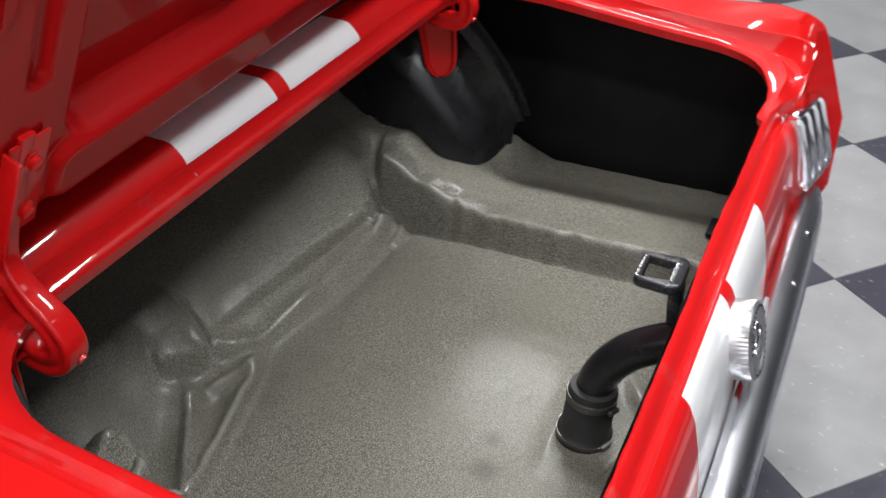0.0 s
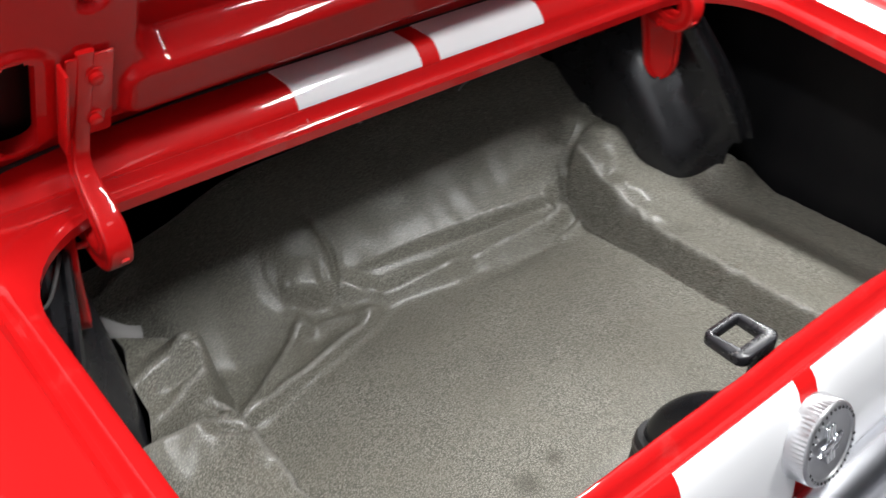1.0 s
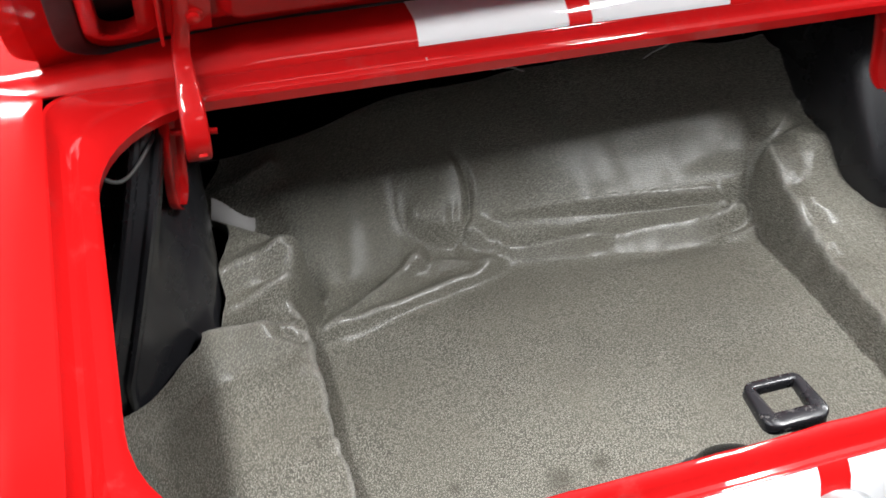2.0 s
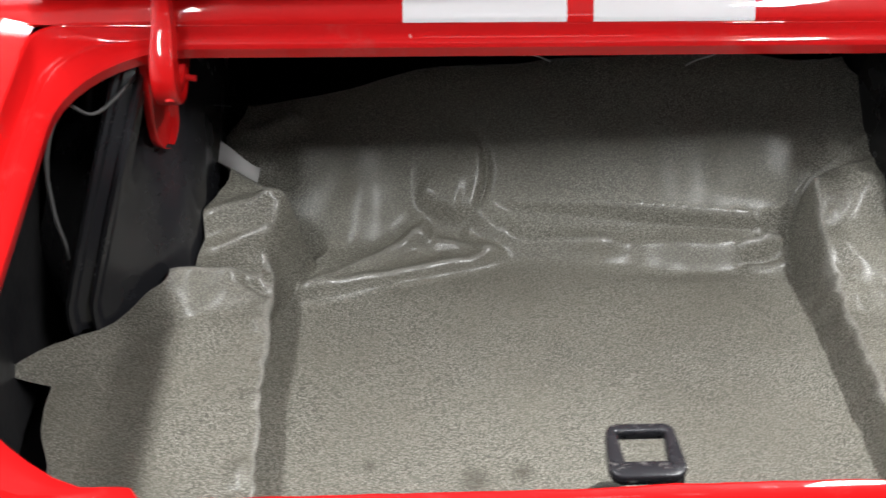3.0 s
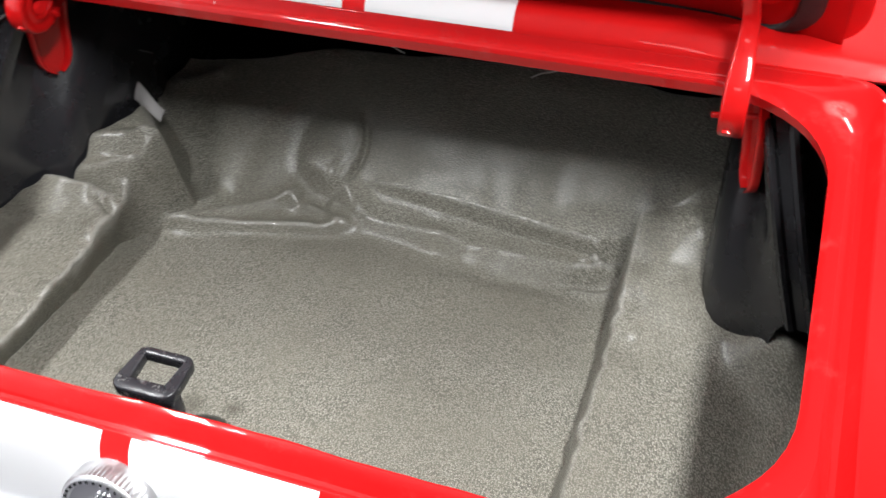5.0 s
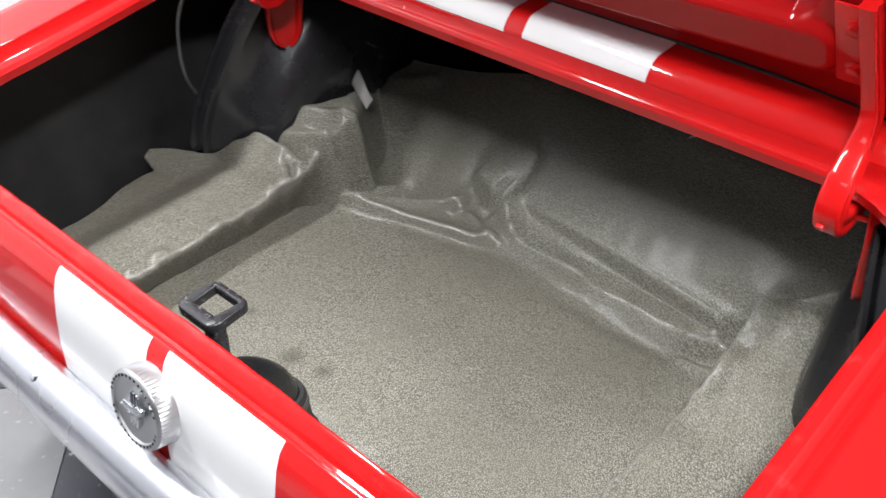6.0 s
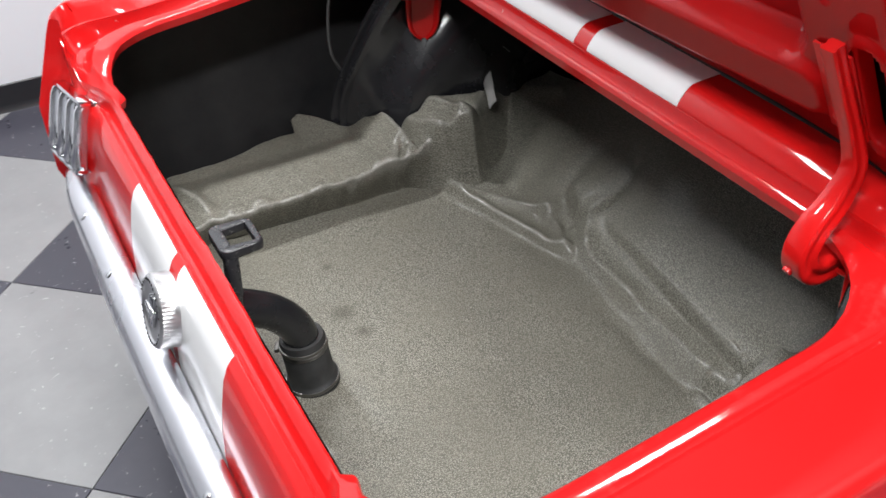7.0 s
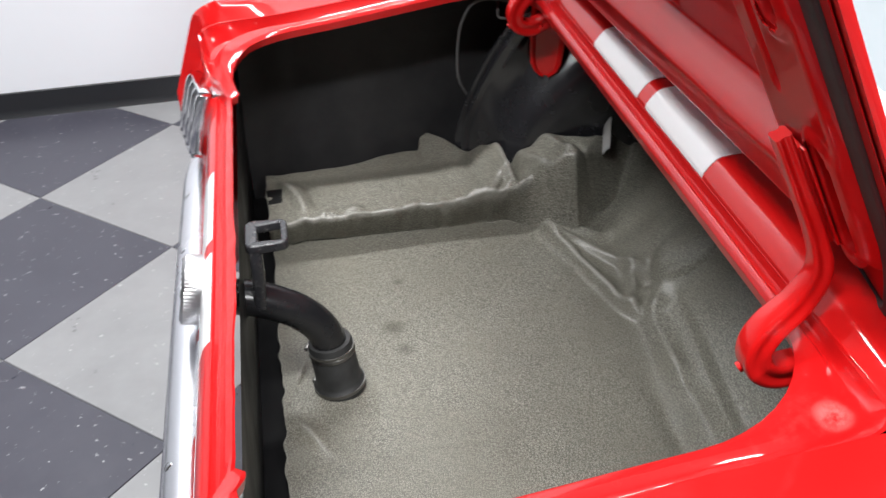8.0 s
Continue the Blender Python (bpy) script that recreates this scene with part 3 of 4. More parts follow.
# hinges
for sgn in (-1, 1):
    X = 0.563 * sgn
    rise = 0.024 if sgn > 0 else 0.0
    bends = ((0.703, 0.983), (0.685, 0.948), (0.657, 0.921), (0.644, 0.896), (0.649, 0.874), (0.668, 0.8635), (0.692, 0.866))
    path = smooth_path([(X - 0.010 * sgn, 0.638, 1.150 + rise), (X - 0.008 * sgn, 0.668, 1.085 + rise), (X - 0.004 * sgn, 0.696, 1.022 + rise)]
                       + [(X, y, z + rise * lerp(1.0, 0.35, k / 6)) for k, (y, z) in enumerate(bends)] + [(X, 0.716, 0.880), (X, 0.742, 0.895)], 8)
    channel = [(0.014, -0.009), (0.014, -0.005), (0.0122, -0.003), (0.0122, 0.003), (0.014, 0.005), (0.014, 0.009), (0.0128, 0.0112), (0.0105, 0.012), (-0.0105, 0.012), (-0.0128, 0.0112), (-0.014, 0.009), (-0.014, 0.005),
               (-0.0122, 0.003), (-0.0122, -0.003), (-0.014, -0.005), (-0.014, -0.009), (-0.0128, -0.0112), (-0.0105, -0.012), (0.0105, -0.012), (0.0128, -0.0112)]
    arm = part("hinge", sweep(path, channel, scale=lambda t: (lerp(0.75, 1.2, sstep(0.2, 0.5, t)), lerp(0.75, 1.3, sstep(0.10, 0.40, t)))), RED, car, "red gooseneck trunk hinge", 60)
    part("stub", sweep([Vector((X - 0.004 * sgn, 0.652, 0.885 + rise * 0.5)), Vector((X - 0.004 * sgn, 0.630, 0.870 + rise * 0.5))], rounded_rect(0.012, 0.010, 0.003, 2)), RED, arm, "", 50)
    part("pin", sweep([Vector((X - 0.030 * sgn, 0.694, 0.868)), Vector((X + 0.052 * sgn, 0.702, 0.874))], circle(0.0045, 12)), RED, arm, "", 50)
    path = smooth_path([(X + 0.026 * sgn, 0.735, 0.905), (X + 0.031 * sgn, 0.728, 0.85), (X + 0.036 * sgn, 0.724, 0.79), (X + 0.037 * sgn, 0.722, 0.733)], 10)
    part("bracket", sweep(path, [(0.033, 0.007), (0.031, 0.009), (0.028, 0.009), (0.025, 0.006), (0.022, -0.001), (-0.022, -0.001), (-0.025, 0.006), (-0.028, 0.009), (-0.031, 0.009), (-0.033, 0.007), (-0.033, -0.004), (-0.030, -0.006), (0.030, -0.006), (0.033, -0.004)], side=(0.32, -0.95 * sgn, 0), scale=lambda t: (lerp(1.35, 0.95, t) * math.sqrt(max(0.04, 1 - max(0.0, (t - 0.78) / 0.22) ** 2)), 1)), RED, arm, "", 50)
    bm = box(0, 0, 0, 0.056, 0.004, 0.135, 0.0015, 2, m=Matrix.Translation(lid(0.540 * sgn, 0.156, 0.052)) @ Euler((radians(26), 0, 0)).to_matrix().to_4x4())
    box(0, 0, 0, 0.005, 0.022, 0.135, 0.0015, 2, m=Matrix.Translation(lid(0.566 * sgn, 0.156, 0.062)) @ Euler((radians(26), 0, 0)).to_matrix().to_4x4(), bm=bm)
    part("plate", bm, RED, arm, "", 40)
    for v in (0.118, 0.190):
        mm = Matrix.Translation(lid(0.536 * sgn, v, 0.054)) @ LID_N.to_track_quat("Z", "Y").to_matrix().to_4x4()
        part("bolt", lathe(((0.013, 0.0), (0.013, 0.002), (0.0085, 0.0025), (0.0085, 0.008), (0.007, 0.009)), mm, 6 * 3), RED, arm, "", 40)

# ---------------------------------------------------------------- trunk interior
bm = bmesh.new()
sheet(spaced(0.05, 1.14, 40), (0.42, 0.50, 0.60, 0.70, 0.80, 0.885), lambda y, z: (-0.832 + 0.02 * sstep(0.7, 0.42, z) + 0.055 * sstep(0.17, 0.05, y), y, z), bm=bm)
# left side gets the lightened copy of the trunk black
part("inner_side", bm, DUSTY_LIT_BLACK, car, "dusty black painted inner quarter, colour lightened for the light on this side")
bm = sheet(spaced(0.05, 1.14, 40), (0.42, 0.50, 0.60, 0.70, 0.80, 0.885), lambda y, z: (0.832 - 0.02 * sstep(0.7, 0.42, z) - 0.055 * sstep(0.17, 0.05, y), y, z))
part("inner_side", bm, BLACK, car, "black painted inner quarter")
part("bulkhead", box(0, 1.15, 0.68, 1.70, 0.02, 0.52, 0.003), BLACK, car, "black panel behind the rear seat")
part("trunk_floor", box(0, 0.595, 0.415, 1.68, 1.12, 0.02, 0.003), BLACK, car, "black trunk floor under the mat")
part("inner_tail", sheet(spaced(-0.83, 0.83, 40), (0.0, 0.3, 0.7, 1.0), lambda x, t: (x, lerp(0.060, 0.045, t), lerp(0.786, 0.42, t))), BLACK, car, "black painted inner tail panel")
part("deck_underside", box(0, 0.93, 0.895, 1.62, 0.42, 0.012, 0.003), BLACK, car, "dark shelf underside")
for sgn in (-1, 1):
    bm = bmesh.new()
    prof = [(0.560, -0.085), (0.566, -0.050), (0.576, -0.026), (0.590, -0.010), (0.607, 0.0), (0.630, 0.010), (0.660, 0.026), (0.690, 0.042), (0.704, 0.048), (0.708, 0.060), (0.713, 0.063),
            (0.719, 0.060), (0.722, 0.052), (0.737, 0.056), (0.741, 0.068), (0.747, 0.070), (0.753, 0.066), (0.757, 0.050), (0.775, 0.0), (0.83, -0.08)]
    angs = spaced(14, 173, 66)

    def housing(x, dr, deg):
        if sgn > 0:
            # the flange stops where it meets the mat
            deg = min(deg, lerp(173.0, 162.5, sstep(0.655, 0.700, x)))
        c, sn = math.cos(radians(deg)), math.sin(radians(deg))
        dent = 0.006 * noise.noise((x * 9, deg * 0.05, sgn * 4)) + 0.010 * math.exp(-(((x - 0.625) / 0.022) ** 2) - ((deg - 160) / 5) ** 2) - 0.008 * math.exp(-(((x - 0.665) / 0.03) ** 2) - ((deg - 150) / 8) ** 2)
        z = 0.44 + (lerp(0.41, 0.53, sstep(0.60, 0.665, x)) + dr + dent) * sn
        lean = 0.33 * max(0.0, z - 0.556) * sstep(0.62, 0.71, x)
        return (sgn * (x - lean), 1.0 + (0.392 + dr + dent) * c, z)

    loft([[housing(x, dr, deg) for x, dr in prof] for deg in angs], closed=False, bm=bm)
    bm.faces.new([bm.verts.new(housing(prof[0][0], prof[0][1], deg)) for deg in angs])
    part("wheelhouse", bm, LIT_GLOSS_BLACK if sgn < 0 else GLOSS_BLACK, car, "black painted wheel housing", 30)

for sgn in (-1, 1):
    part("strut", sweep(smooth_path([(0.650 * sgn, 0.735, 0.900), (0.640 * sgn, 0.765, 0.75), (0.615 * sgn, 0.805, 0.58)], 6), rounded_rect(0.028, 0.020, 0.005, 2)), GLOSS_BLACK, car, "black painted brace beside the hinge", 50)
    part("floor_bracket", box(0.565 * sgn, 0.105, 0.530, 0.066, 0.036, 0.010, 0.003, 2), BLACK, car, "small black bracket at the tail", 40)

CABLE, nt, b = node_mat("grey_cable_sheath", (0.10, 0.10, 0.10), 0.5)
PALE, nt, b = node_mat("pale_fabric_backing", (0.42, 0.41, 0.40), 0.8)
bump(nt, b, noise_node(nt, 200, 3).outputs[0], 0.3, 0.001)
for pts, r, mat_ in ((((-0.640, 0.715, 0.880), (-0.690, 0.600, 0.885), (-0.715, 0.562, 0.830), (-0.722, 0.550, 0.750), (-0.722, 0.552, 0.690), (-0.735, 0.575, 0.640)), 0.0032, CABLE),
                     (((-0.600, 0.720, 0.880), (-0.660, 0.640, 0.850), (-0.700, 0.640, 0.865), (-0.735, 0.640, 0.880)), 0.0028, CABLE),
                     (((-0.135, 0.940, 0.889), (-0.110, 0.905, 0.800), (-0.070, 0.900, 0.779), (-0.030, 0.900, 0.776), (-0.002, 0.900, 0.764)), 0.0016, PALE),
                     (((0.330, 0.930, 0.889), (0.285, 0.900, 0.795), (0.270, 0.900, 0.776), (0.240, 0.900, 0.764), (0.224, 0.900, 0.754)), 0.0016, PALE),
                     (((-0.700, 0.900, 0.740), (-0.653, 0.900, 0.693), (-0.590, 0.900, 0.687), (-0.530, 0.900, 0.682)), 0.0010, CABLE)):
    part("cable", sweep(smooth_path(pts, 8), circle(r, 8)), mat_, car, "thin loose wire", 60)

# rear window
bm = thicken(sheet(spaced(-0.62, 0.62, 20), spaced(0, 1, 8), lambda x, t: (x * lerp(1, 0.85, t), lerp(1.03, 1.62, t) - 0.12 * (x / 0.62) ** 2 * (1 - 0.4 * t), lerp(0.985, 1.30, t))), 0.005)
part("rear_window", bm, GLASS, car, "tinted rear window glass")

# rear wheels under the car
for sgn in (-1, 1):
    mm = Matrix.Translation((0.70 * sgn, 1.0, 0.315)) @ Euler((0, radians(90 * sgn), 0)).to_matrix().to_4x4()
    wheel = part("wheel", lathe(((0.05, 0.05), (0.10, 0.06), (0.17, 0.055), (0.19, 0.085), (0.19, -0.085), (0.05, -0.085)), mm, 32), STEEL, car, "steel wheel", 40)
    part("tyre", lathe(((0.19, -0.09), (0.22, -0.10), (0.28, -0.10), (0.312, -0.08), (0.315, 0.0), (0.312, 0.08), (0.28, 0.10), (0.22, 0.10), (0.19, 0.09)), mm, 48), RUBBER, wheel, "black tyre", 40)

# ---------------------------------------------------------------- trunk mat


def fold(x, y, ax, ay, bx, by, left, right, h):
    """Height of a crease from a to b that falls off over its own width on either side."""
    dx, dy = bx - ax, by - ay
    ln = math.hypot(dx, dy)
    t = ((x - ax) * dx + (y - ay) * dy) / (ln * ln)
    if t < -0.25 or t > 1.25:
        return 0.0
    d = ((y - ay) * dx - (x - ax) * dy) / ln
    p = 1 - (math.hypot(d, 0.005) - 0.005) / (left if d > 0 else right)
    if p <= 0:
        return 0.0
    return 1.25 * h * sstep(-0.22, 0.14, t) * sstep(1.22, 0.86, t) * p * (0.35 + 0.65 * p)


def blob(x, y, cx, cy, rx, ry, turn=0.0):
    c, s = math.cos(radians(turn)), math.sin(radians(turn))
    dx, dy = (x - cx) * c + (y - cy) * s, (y - cy) * c - (x - cx) * s
    return math.exp(-((dx / rx) ** 2) - (dy / ry) ** 2)


def groove(x, y, ax, ay, bx, by, width, h):
    """A narrow crease cut along a line from a to b."""
    dx, dy = bx - ax, by - ay
    ln = math.hypot(dx, dy)
    t = min(1.0, max(0.0, ((x - ax) * dx + (y - ay) * dy) / (ln * ln)))
    d = math.hypot(x - ax - t * dx, y - ay - t * dy) / width
    return -h * math.exp(-d * d) * math.sin(math.pi * (0.12 + 0.76 * t))


def pleats(x, y):
    x, y = x + 0.006 * noise.noise((x * 14, y * 14, 21)), y + 0.006 * noise.noise((x * 14, y * 14, 27))
    z = 0.0
    if -0.50 < x < 0.04 and y > 0.62:
        # triangular fold: a long front crease and two arms that meet behind it
        z += fold(x, y, -0.405, 0.676, -0.085, 0.764, 0.050, 0.022, 0.010)
        z += fold(x, y, -0.400, 0.682, -0.228, 0.806, 0.036, 0.050, 0.011)
        z += fold(x, y, -0.228, 0.806, -0.088, 0.766, 0.036, 0.026, 0.012)
        z += fold(x, y, -0.405, 0.678, -0.130, 0.750, 0.014, 0.010, 0.0060)
        z += fold(x, y, -0.400, 0.684, -0.228, 0.806, 0.011, 0.014, 0.0060)
        z -= 0.002 * blob(x, y, -0.215, 0.762, 0.055, 0.014, 15)
        z += 0.005 * blob(x, y, -0.100, 0.768, 0.022, 0.012, 15)
        # deep valley beside it, running back up the slope
        z -= 0.008 * blob(x, y, -0.345, 0.795, 0.030, 0.075, -6)
        z -= 0.002 * blob(x, y, -0.322, 0.900, 0.026, 0.060, -14)
        # round bulge with a crescent groove along one side and a flat facet below
        d = math.hypot(x + 0.162, (y - 0.893) * 0.92)
        turn = math.degrees(math.atan2(y - 0.893, x + 0.162))
        z += 0.009 * sstep(0.078, 0.010, d)
        z -= 0.015 * math.exp(-(((d - 0.064) / 0.0085) ** 2)) * sstep(-95, -40, turn) * sstep(60, 5, turn)
        z -= 0.004 * math.exp(-(((d - 0.070) / 0.016) ** 2)) * sstep(120, 150, abs(turn))
        z -= 0.010 * sstep(0.850, 0.822, y + 0.25 * (x + 0.17)) * sstep(0.045, 0.020, abs(x + 0.172)) * sstep(0.780, 0.805, y)
        z += fold(x, y, -0.212, 0.866, -0.152, 0.842, 0.040, 0.016, 0.010)
        z += fold(x, y, -0.130, 0.846, -0.066, 0.796, 0.034, 0.018, 0.012)
    if x > -0.12 and y > 0.62:
        # hump along the foot of the slope and soft waves above the crease
        z += fold(x, y, -0.072, 0.790, 0.115, 0.770, 0.032, 0.030, 0.012)
        z += fold(x, y, 0.060, 0.771, 0.350, 0.767, 0.034, 0.040, 0.009)
        z -= 0.006 * blob(x, y, 0.24, 0.722, 0.12, 0.020, 0)
        z += 0.004 * blob(x, y, 0.24, 0.915, 0.20, 0.030, -4) - 0.007 * blob(x, y, 0.28, 0.965, 0.20, 0.030, -5)
        z += 0.004 * blob(x, y, 0.02, 0.955, 0.06, 0.04, 30)
        # puckered corner
        z += groove(x, y, 0.368, 0.800, 0.462, 0.792, 0.007, 0.020)
        z += groove(x, y, 0.352, 0.772, 0.400, 0.782, 0.006, 0.013)
        z += fold(x, y, 0.345, 0.757, 0.412, 0.772, 0.014, 0.014, 0.010)
        z += fold(x, y, 0.372, 0.800, 0.392, 0.765, 0.012, 0.012, 0.008)
        z += groove(x, y, 0.340, 0.738, 0.415, 0.742, 0.009, 0.008)
        z += fold(x, y, 0.350, 0.722, 0.424, 0.735, 0.016, 0.018, 0.006)
        z += fold(x, y, 0.470, 0.655, 0.545, 0.800, 0.050, 0.080, 0.007)
        z -= 0.010 * blob(x, y, 0.462, 0.640, 0.016, 0.030, 10)
    if x < -0.38 and y > 0.50:
        # back end of the ledge: raised rim, tuck behind it, two pinched folds and a cut edge
        z += fold(x, y, -0.700, 0.606, -0.492, 0.618, 0.014, 0.060, 0.024)
        z += groove(x, y, -0.640, 0.640, -0.468, 0.632, 0.012, 0.026)
        z += groove(x, y, -0.490, 0.606, -0.455, 0.585, 0.009, 0.015)
        z += fold(x, y, -0.560, 0.652, -0.438, 0.690, 0.026, 0.014, 0.013)
        z += groove(x, y, -0.520, 0.684, -0.432, 0.712, 0.009, 0.012)
        z += fold(x, y, -0.560, 0.708, -0.436, 0.752, 0.034, 0.020, 0.011)
        z += groove(x, y, -0.500, 0.764, -0.440, 0.778, 0.011, 0.009)
        z += groove(x, y, -0.476, 0.862, -0.416, 0.742, 0.006, 0.016)
        z += fold(x, y, -0.470, 0.745, -0.408, 0.680, 0.030, 0.022, 0.008)
        z += fold(x, y, -0.545, 0.955, -0.430, 0.975, 0.030, 0.020, 0.012)
        z += groove(x, y, -0.700, 0.520, -0.520, 0.560, 0.020, 0.007)
        z += fold(x, y, -0.462, 0.628, -0.388, 0.775, 0.010, 0.014, 0.007)
    if x < -0.45 and y < 0.3:
        # loose corner behind the tail panel
        z += fold(x, y, -0.660, 0.120, -0.490, 0.165, 0.030, 0.016, 0.012)
        z += groove(x, y, -0.640, 0.165, -0.480, 0.200, 0.014, 0.008)
    if y < 0.5:
        # dents in the flat part round the pipe
        for ax, ay, bx, by, h in ((0.180, 0.470, 0.176, 0.240, 0.0011), (0.232, 0.480, 0.258, 0.250, 0.0009), (0.140, 0.420, 0.128, 0.262, 0.0007), (0.290, 0.420, 0.320, 0.270, 0.0007)):
            z += groove(x, y, ax, ay, bx, by, 0.014, h)
        z += 0.0008 * blob(x, y, 0.206, 0.36, 0.013, 0.10)
        z -= 0.012 * blob(x, y, -0.062, 0.125, 0.004, 0.026, 70) + 0.006 * blob(x, y, 0.02, 0.235, 0.10, 0.016, 0)
        z += 0.010 * blob(x, y, 0.10, 0.125, 0.05, 0.016, 30)
    if x < -0.60:
        z += 0.014 * sstep(0.455, 0.490, y) * sstep(0.58, 0.50, y) * sstep(0.66, 0.82, -x)
    # corner of the mat turned up against the wheel housing
    z += 0.062 * blob(x, y, 0.690, 0.592, 0.060, 0.040, -20) + 0.020 * blob(x, y, -0.650, 0.590, 0.050, 0.030)
    return z


def smax(a, b, k):
    return (a + b + math.sqrt((a - b) ** 2 + k * k) - k) / 2


def slope_side(x, y):
    """The climb to the bulkhead: a hump at the foot, then an overhanging crease that grows towards one corner."""
    d = y - (0.848 - 0.1116 * (x + 0.035))
    soft = 0.080 + 0.93 * d if d > -0.086 else 0.0
    soft = smax(soft, 0.0, 0.012)
    if d > 0:
        crisp = 0.080 + 0.42 * d + 0.50 * smax(d - 0.020, 0.0, 0.012)
    elif d > -0.014:
        crisp = lerp(0.080, 0.038, sstep(0.0, -0.014, d))
    else:
        crisp = 0.038 * (1 - sstep(-0.010, -0.092, d)) ** 0.9
    w = lerp(0.30, 0.90, sstep(-0.04, 0.30, x)) * sstep(-0.10, -0.02, x)
    return lerp(soft, crisp, w) + (0.004 * noise.noise((x * 9, y * 9, 31)) + 0.008 * noise.noise((x * 4.5 + y * 3, y * 6, 12))) * sstep(0.0, 0.06, d) - 0.06 * max(0.0, y - 0.97)


def ledge_face(x, y):
    """0 on the floor and 1 on top of the frame rail beside it."""
    a = abs(x)
    wob = 0.009 * noise.noise((y * 11, 1.0 if x > 0 else 5.0, 0)) + 0.007 * noise.noise((y * 34, 2.0 if x > 0 else 6.0, 0))
    if x > 0:
        wob *= 1 - 0.7 * sstep(0.6, 0.7, y)
        k = sstep(0.785, 0.850, y)
        return sstep(lerp(0.422, 0.28, k) + 0.4 * wob, lerp(0.449, 0.62, k) + wob, a)
    wob *= 1 - 0.8 * sstep(0.56, 0.62, y)
    k = sstep(0.62, 0.68, y)
    flare = max(0.0, y - 0.745)
    foot = 0.446 - 0.435 * (y - 0.625) + 0.75 * flare
    return sstep(lerp(0.430, foot, k) + 0.5 * wob, lerp(0.452, foot + 0.046 + 0.9 * flare, k) + wob, a)


def mat_z(x, y):
    back = slope_side(x, y)
    a = abs(x)
    if x > 0:
        top = 0.080 + 0.036 * sstep(0.54, 0.70, y) + 0.050 * sstep(0.69, 0.79, y)
        outer = sstep(0.560, 0.690, a) * (0.034 - 0.02 * sstep(0.5, 0.6, y))
    else:
        top = 0.094 + 0.016 * sstep(0.45, 0.60, y) + 0.056 * sstep(0.615, 0.73, y)
        outer = sstep(0.565, 0.690, a) * 0.034 * sstep(0.66, 0.58, y)
    led = (top - outer) * ledge_face(x, y)
    # crumpled lip of the ledge
    led += (0.008 if x < 0 else 0.005) * math.exp(-(((a - 0.466) / 0.018) ** 2)) * (0.2 + noise.noise((y * 24, x * 16, 4)) + 0.35 * noise.noise((y * 63, x * 40, 4)))
    k = 0.05 * lerp(sstep(0.86, 0.95, y), sstep(0.785, 0.850, y), sstep(-0.2, 0.2, x))
    z = 0.448 + smax(back, led, 0.022) + (math.sqrt((back - led) ** 2 + k * k) - abs(back - led)) / 2 + pleats(x, y)
    # small creases where the mat has been bent
    bent = sstep(0.42, 0.47, a) * (0.4 + 0.6 * sstep(0.50, 0.60, y))
    z += bent * (0.005 * (0.22 - abs(noise.noise((x * 11 + 3, y * 13, 17)))) + 0.003 * (0.2 - abs(noise.noise((x * 27, y * 24 + 5, 41)))))
    return z + 0.0016 * noise.noise((x * 7, y * 7, 3)) + lerp(0.0003, 0.0013, sstep(0.62, 0.72, y)) * noise.noise((x * 26, y * 26, 9))


def mat_edge(y, sgn):
    """Half width of the mat at y."""
    if sgn > 0:
        w = 0.778 - 0.150 * sstep(0.615, 0.690, y) - 0.034 * sstep(0.70, 0.80, y) - 0.06 * sstep(0.96, 1.04, y)
    else:
        w = 0.722 + 0.040 * sstep(0.25, 0.42, y) - 0.158 * sstep(0.53, 0.625, y) - 0.045 * sstep(0.62, 0.70, y) - 0.025 * sstep(0.74, 0.83, y) - 0.05 * sstep(0.97, 1.04, y)
        w += 0.070 * max(0.0, min((y - 0.464) / 0.024, (0.545 - y) / 0.057))
        w += 0.035 * sstep(0.850, 0.900, y)
    return w + 0.006 * noise.noise((y * 20, sgn * 3, 0))


def mat_point(u, v):
    x = u * mat_edge(v, 1 if u > 0 else -1)
    rear = 0.086 + 0.010 * noise.noise((x * 9, 4, 0)) + 0.006 * noise.noise((x * 30, 8, 0))
    front = 1.035 + 0.012 * noise.noise((x * 5, 14, 0)) - 0.03 * sstep(0.2, 0.5, abs(x))
    y = lerp(rear, front, (v - 0.086) / 0.949)
    z = mat_z(x, y)
    if x < 0:
        # the lip overhangs the foot of the rail
        x -= lerp(0.074, 0.054, sstep(0.15, 0.5, y)) * (1 - ledge_face(x, y)) * sstep(0.30, 0.436, -x) * sstep(0.67, 0.60, y)
    return (x, y, z)


mat = part("trunk_mat", thicken(sheet(spaced(-1, 1, 520), spaced(0.086, 1.035, 310), mat_point), 0.003), CARPET, None, "", 0)
for p in mat.data.polygons:
    p.use_smooth = True
tagged(mat, "wrinkled grey speckled trunk mat lying over the trunk floor", "trunk mat")

bm = sheet(spaced(0, 1, 10), spaced(0, 1, 6), lambda a, c: (lerp(-0.556, -0.492, a) + 0.006 * c, lerp(0.848, 0.826, a) + 0.014 * c * c, lerp(0.606, 0.578, a) + 0.032 * c * (0.75 + 0.25 * math.cos(a * 4))))
part("flap", thicken(bm, 0.002), PALE, mat, "curled corner with pale fabric backing", 60)

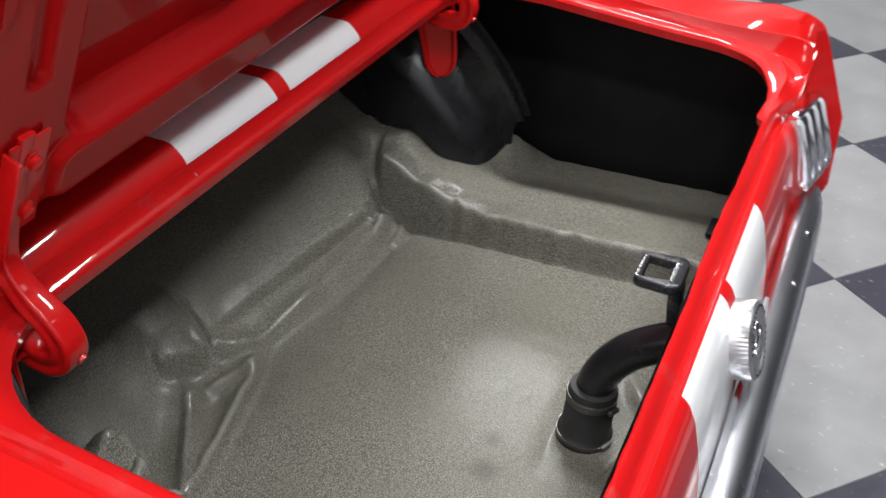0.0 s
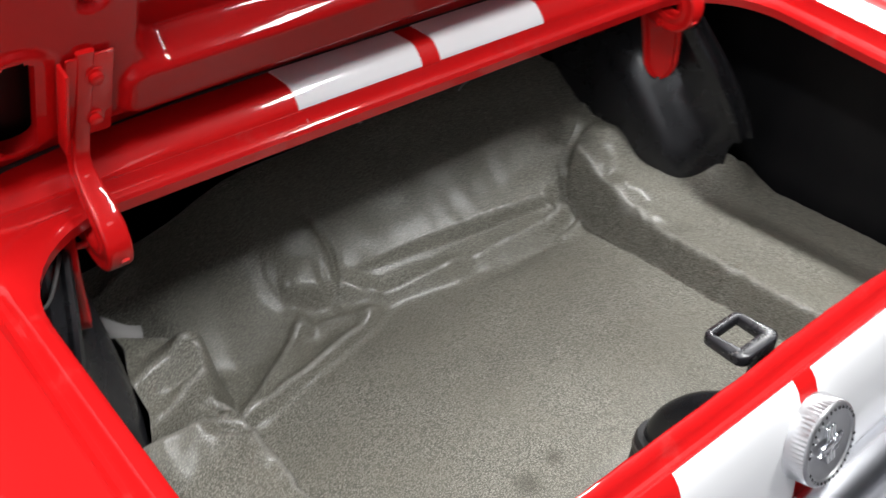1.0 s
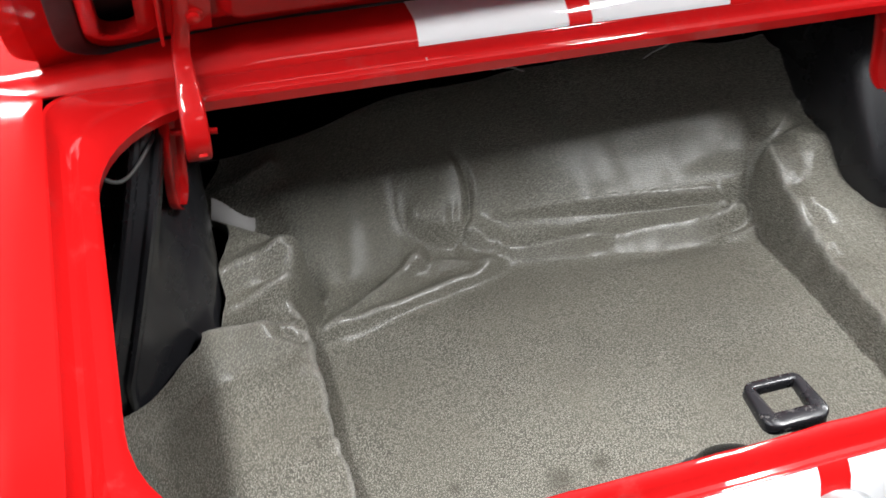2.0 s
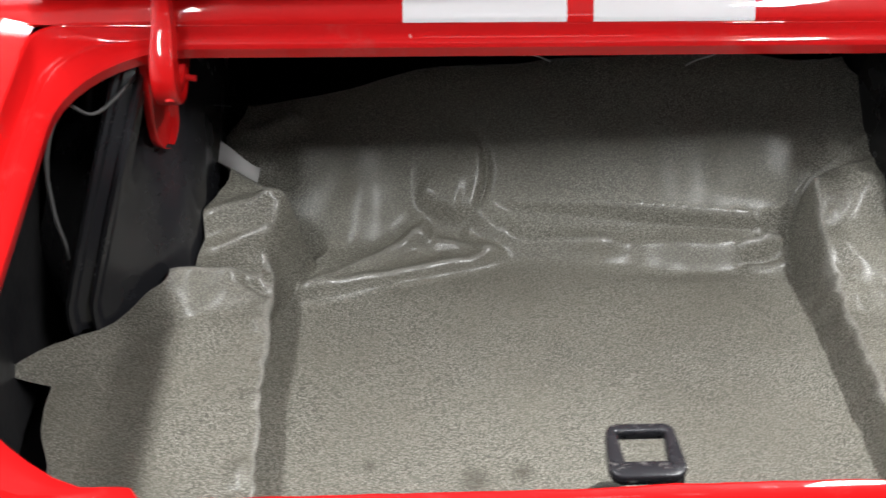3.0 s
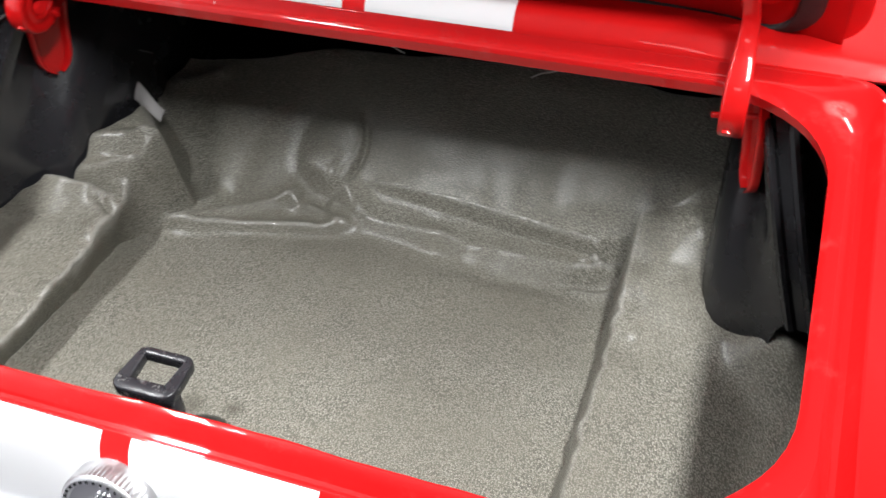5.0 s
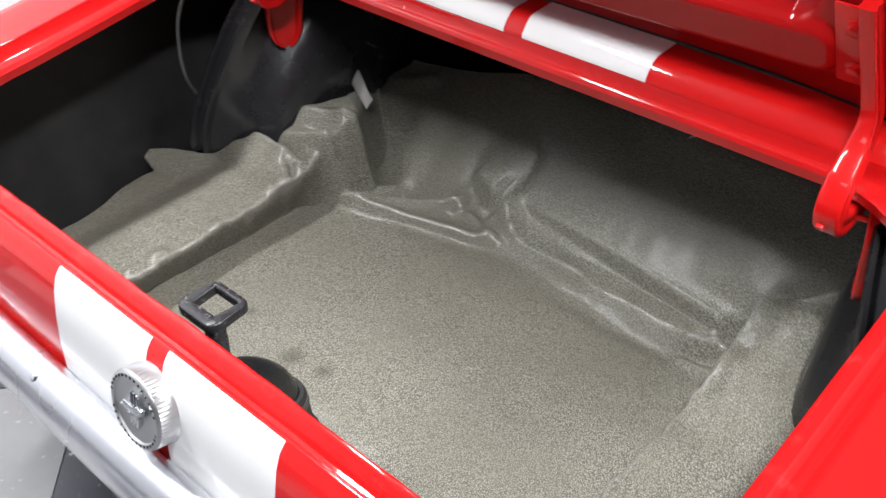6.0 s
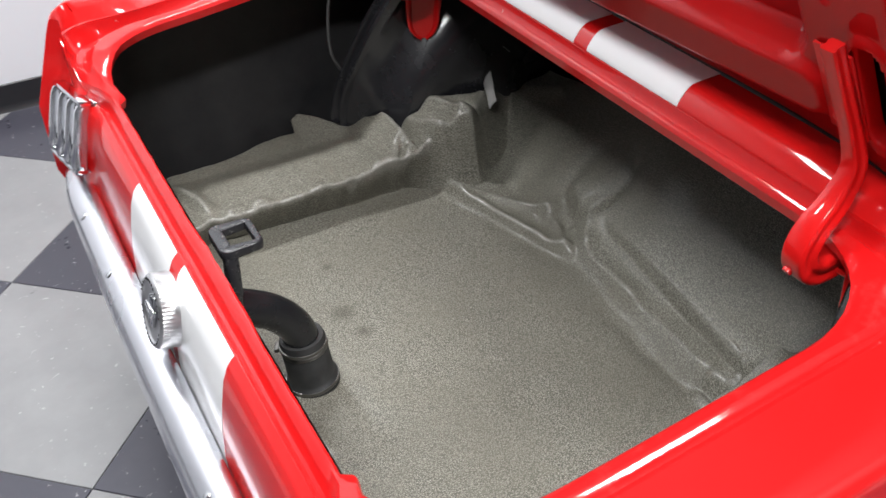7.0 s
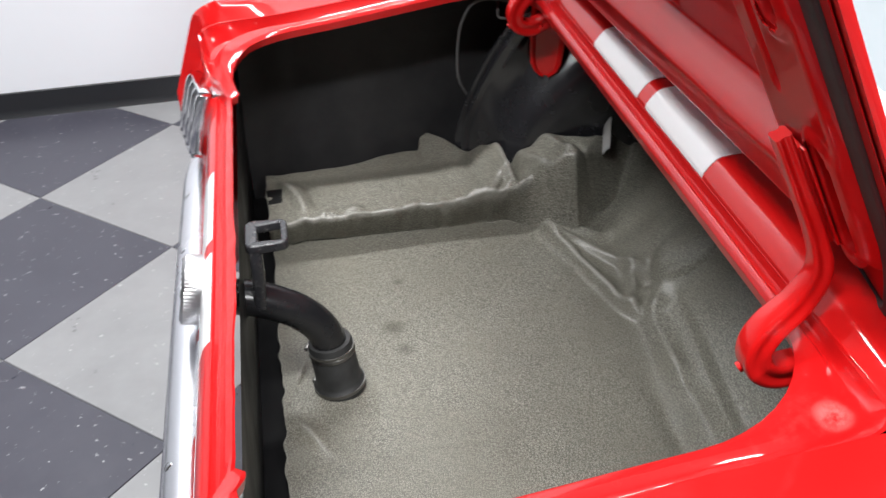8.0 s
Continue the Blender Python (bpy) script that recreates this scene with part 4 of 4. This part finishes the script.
for ends in (((-0.476, 0.862), (-0.452, 0.815), (-0.432, 0.775), (-0.419, 0.742)), ((0.436, 0.872), (0.462, 0.862), (0.500, 0.856), (0.570, 0.858)), ((-0.505, 0.842), (-0.480, 0.852), (-0.455, 0.850), (-0.440, 0.846))):
    path = [Vector((p.x, p.y, mat_z(p.x, p.y) + 0.0016)) for p in smooth_path([(x, y, 0) for x, y in ends], 8)]
    part("cut_edge", sweep(path, circle(0.0013, 6)), PALE, mat, "pale cut edge of the backing", 60)

# ---------------------------------------------------------------- floor tiles
TS = 0.61
tile_mesh = {}
for kind, material in (("dark", TILE_DARK), ("light", TILE_LIGHT)):
    bm = box(0, 0, 0, TS - 0.002, TS - 0.002, 0.012, 0.0012, 1)
    me = bpy.data.meshes.new("tile")
    bm.to_mesh(me)
    bm.free()
    me.materials.append(material)
    tile_mesh[kind] = me
turn = Matrix.Rotation(radians(47.4), 4, "Z")
origin = Vector((-1.275, -0.250, 0))
for i in range(-28, 29):
    for j in range(-28, 29):
        c = origin + turn @ Vector(((i + 0.5) * TS, (j + 0.5) * TS, 0))
        if not (WALL_X - 0.42 < c.x < FAR_X + 0.42 and BACK_Y - 0.42 < c.y < FRONT_Y + 0.42):
            continue
        me = tile_mesh["dark" if (i + j) % 2 == 0 else "light"]
        m = Matrix.Translation((c.x, c.y, -0.006)) @ turn
        edge = [(co, no) for co, no, d in (((WALL_X - 0.05, 0, 0), (-1, 0, 0), c.x - WALL_X), ((FAR_X + 0.05, 0, 0), (1, 0, 0), FAR_X - c.x),
                                           ((0, BACK_Y - 0.05, 0), (0, -1, 0), c.y - BACK_Y), ((0, FRONT_Y + 0.05, 0), (0, 1, 0), FRONT_Y - c.y)) if d < 0.4]
        if edge:
            bm = bmesh.new()
            bm.from_mesh(me)
            for co, no in edge:
                bmesh.ops.bisect_plane(bm, geom=bm.verts[:] + bm.edges[:] + bm.faces[:], plane_co=m.inverted() @ Vector(co), plane_no=turn.inverted().to_3x3() @ Vector(no), clear_outer=True)
            material = me.materials[0]
            me = bpy.data.meshes.new("tile")
            bm.to_mesh(me)
            bm.free()
            me.materials.append(material)
            if not me.polygons:
                continue
        ob = new("tile", me)
        ob.parent = floor
        ob.matrix_world = m
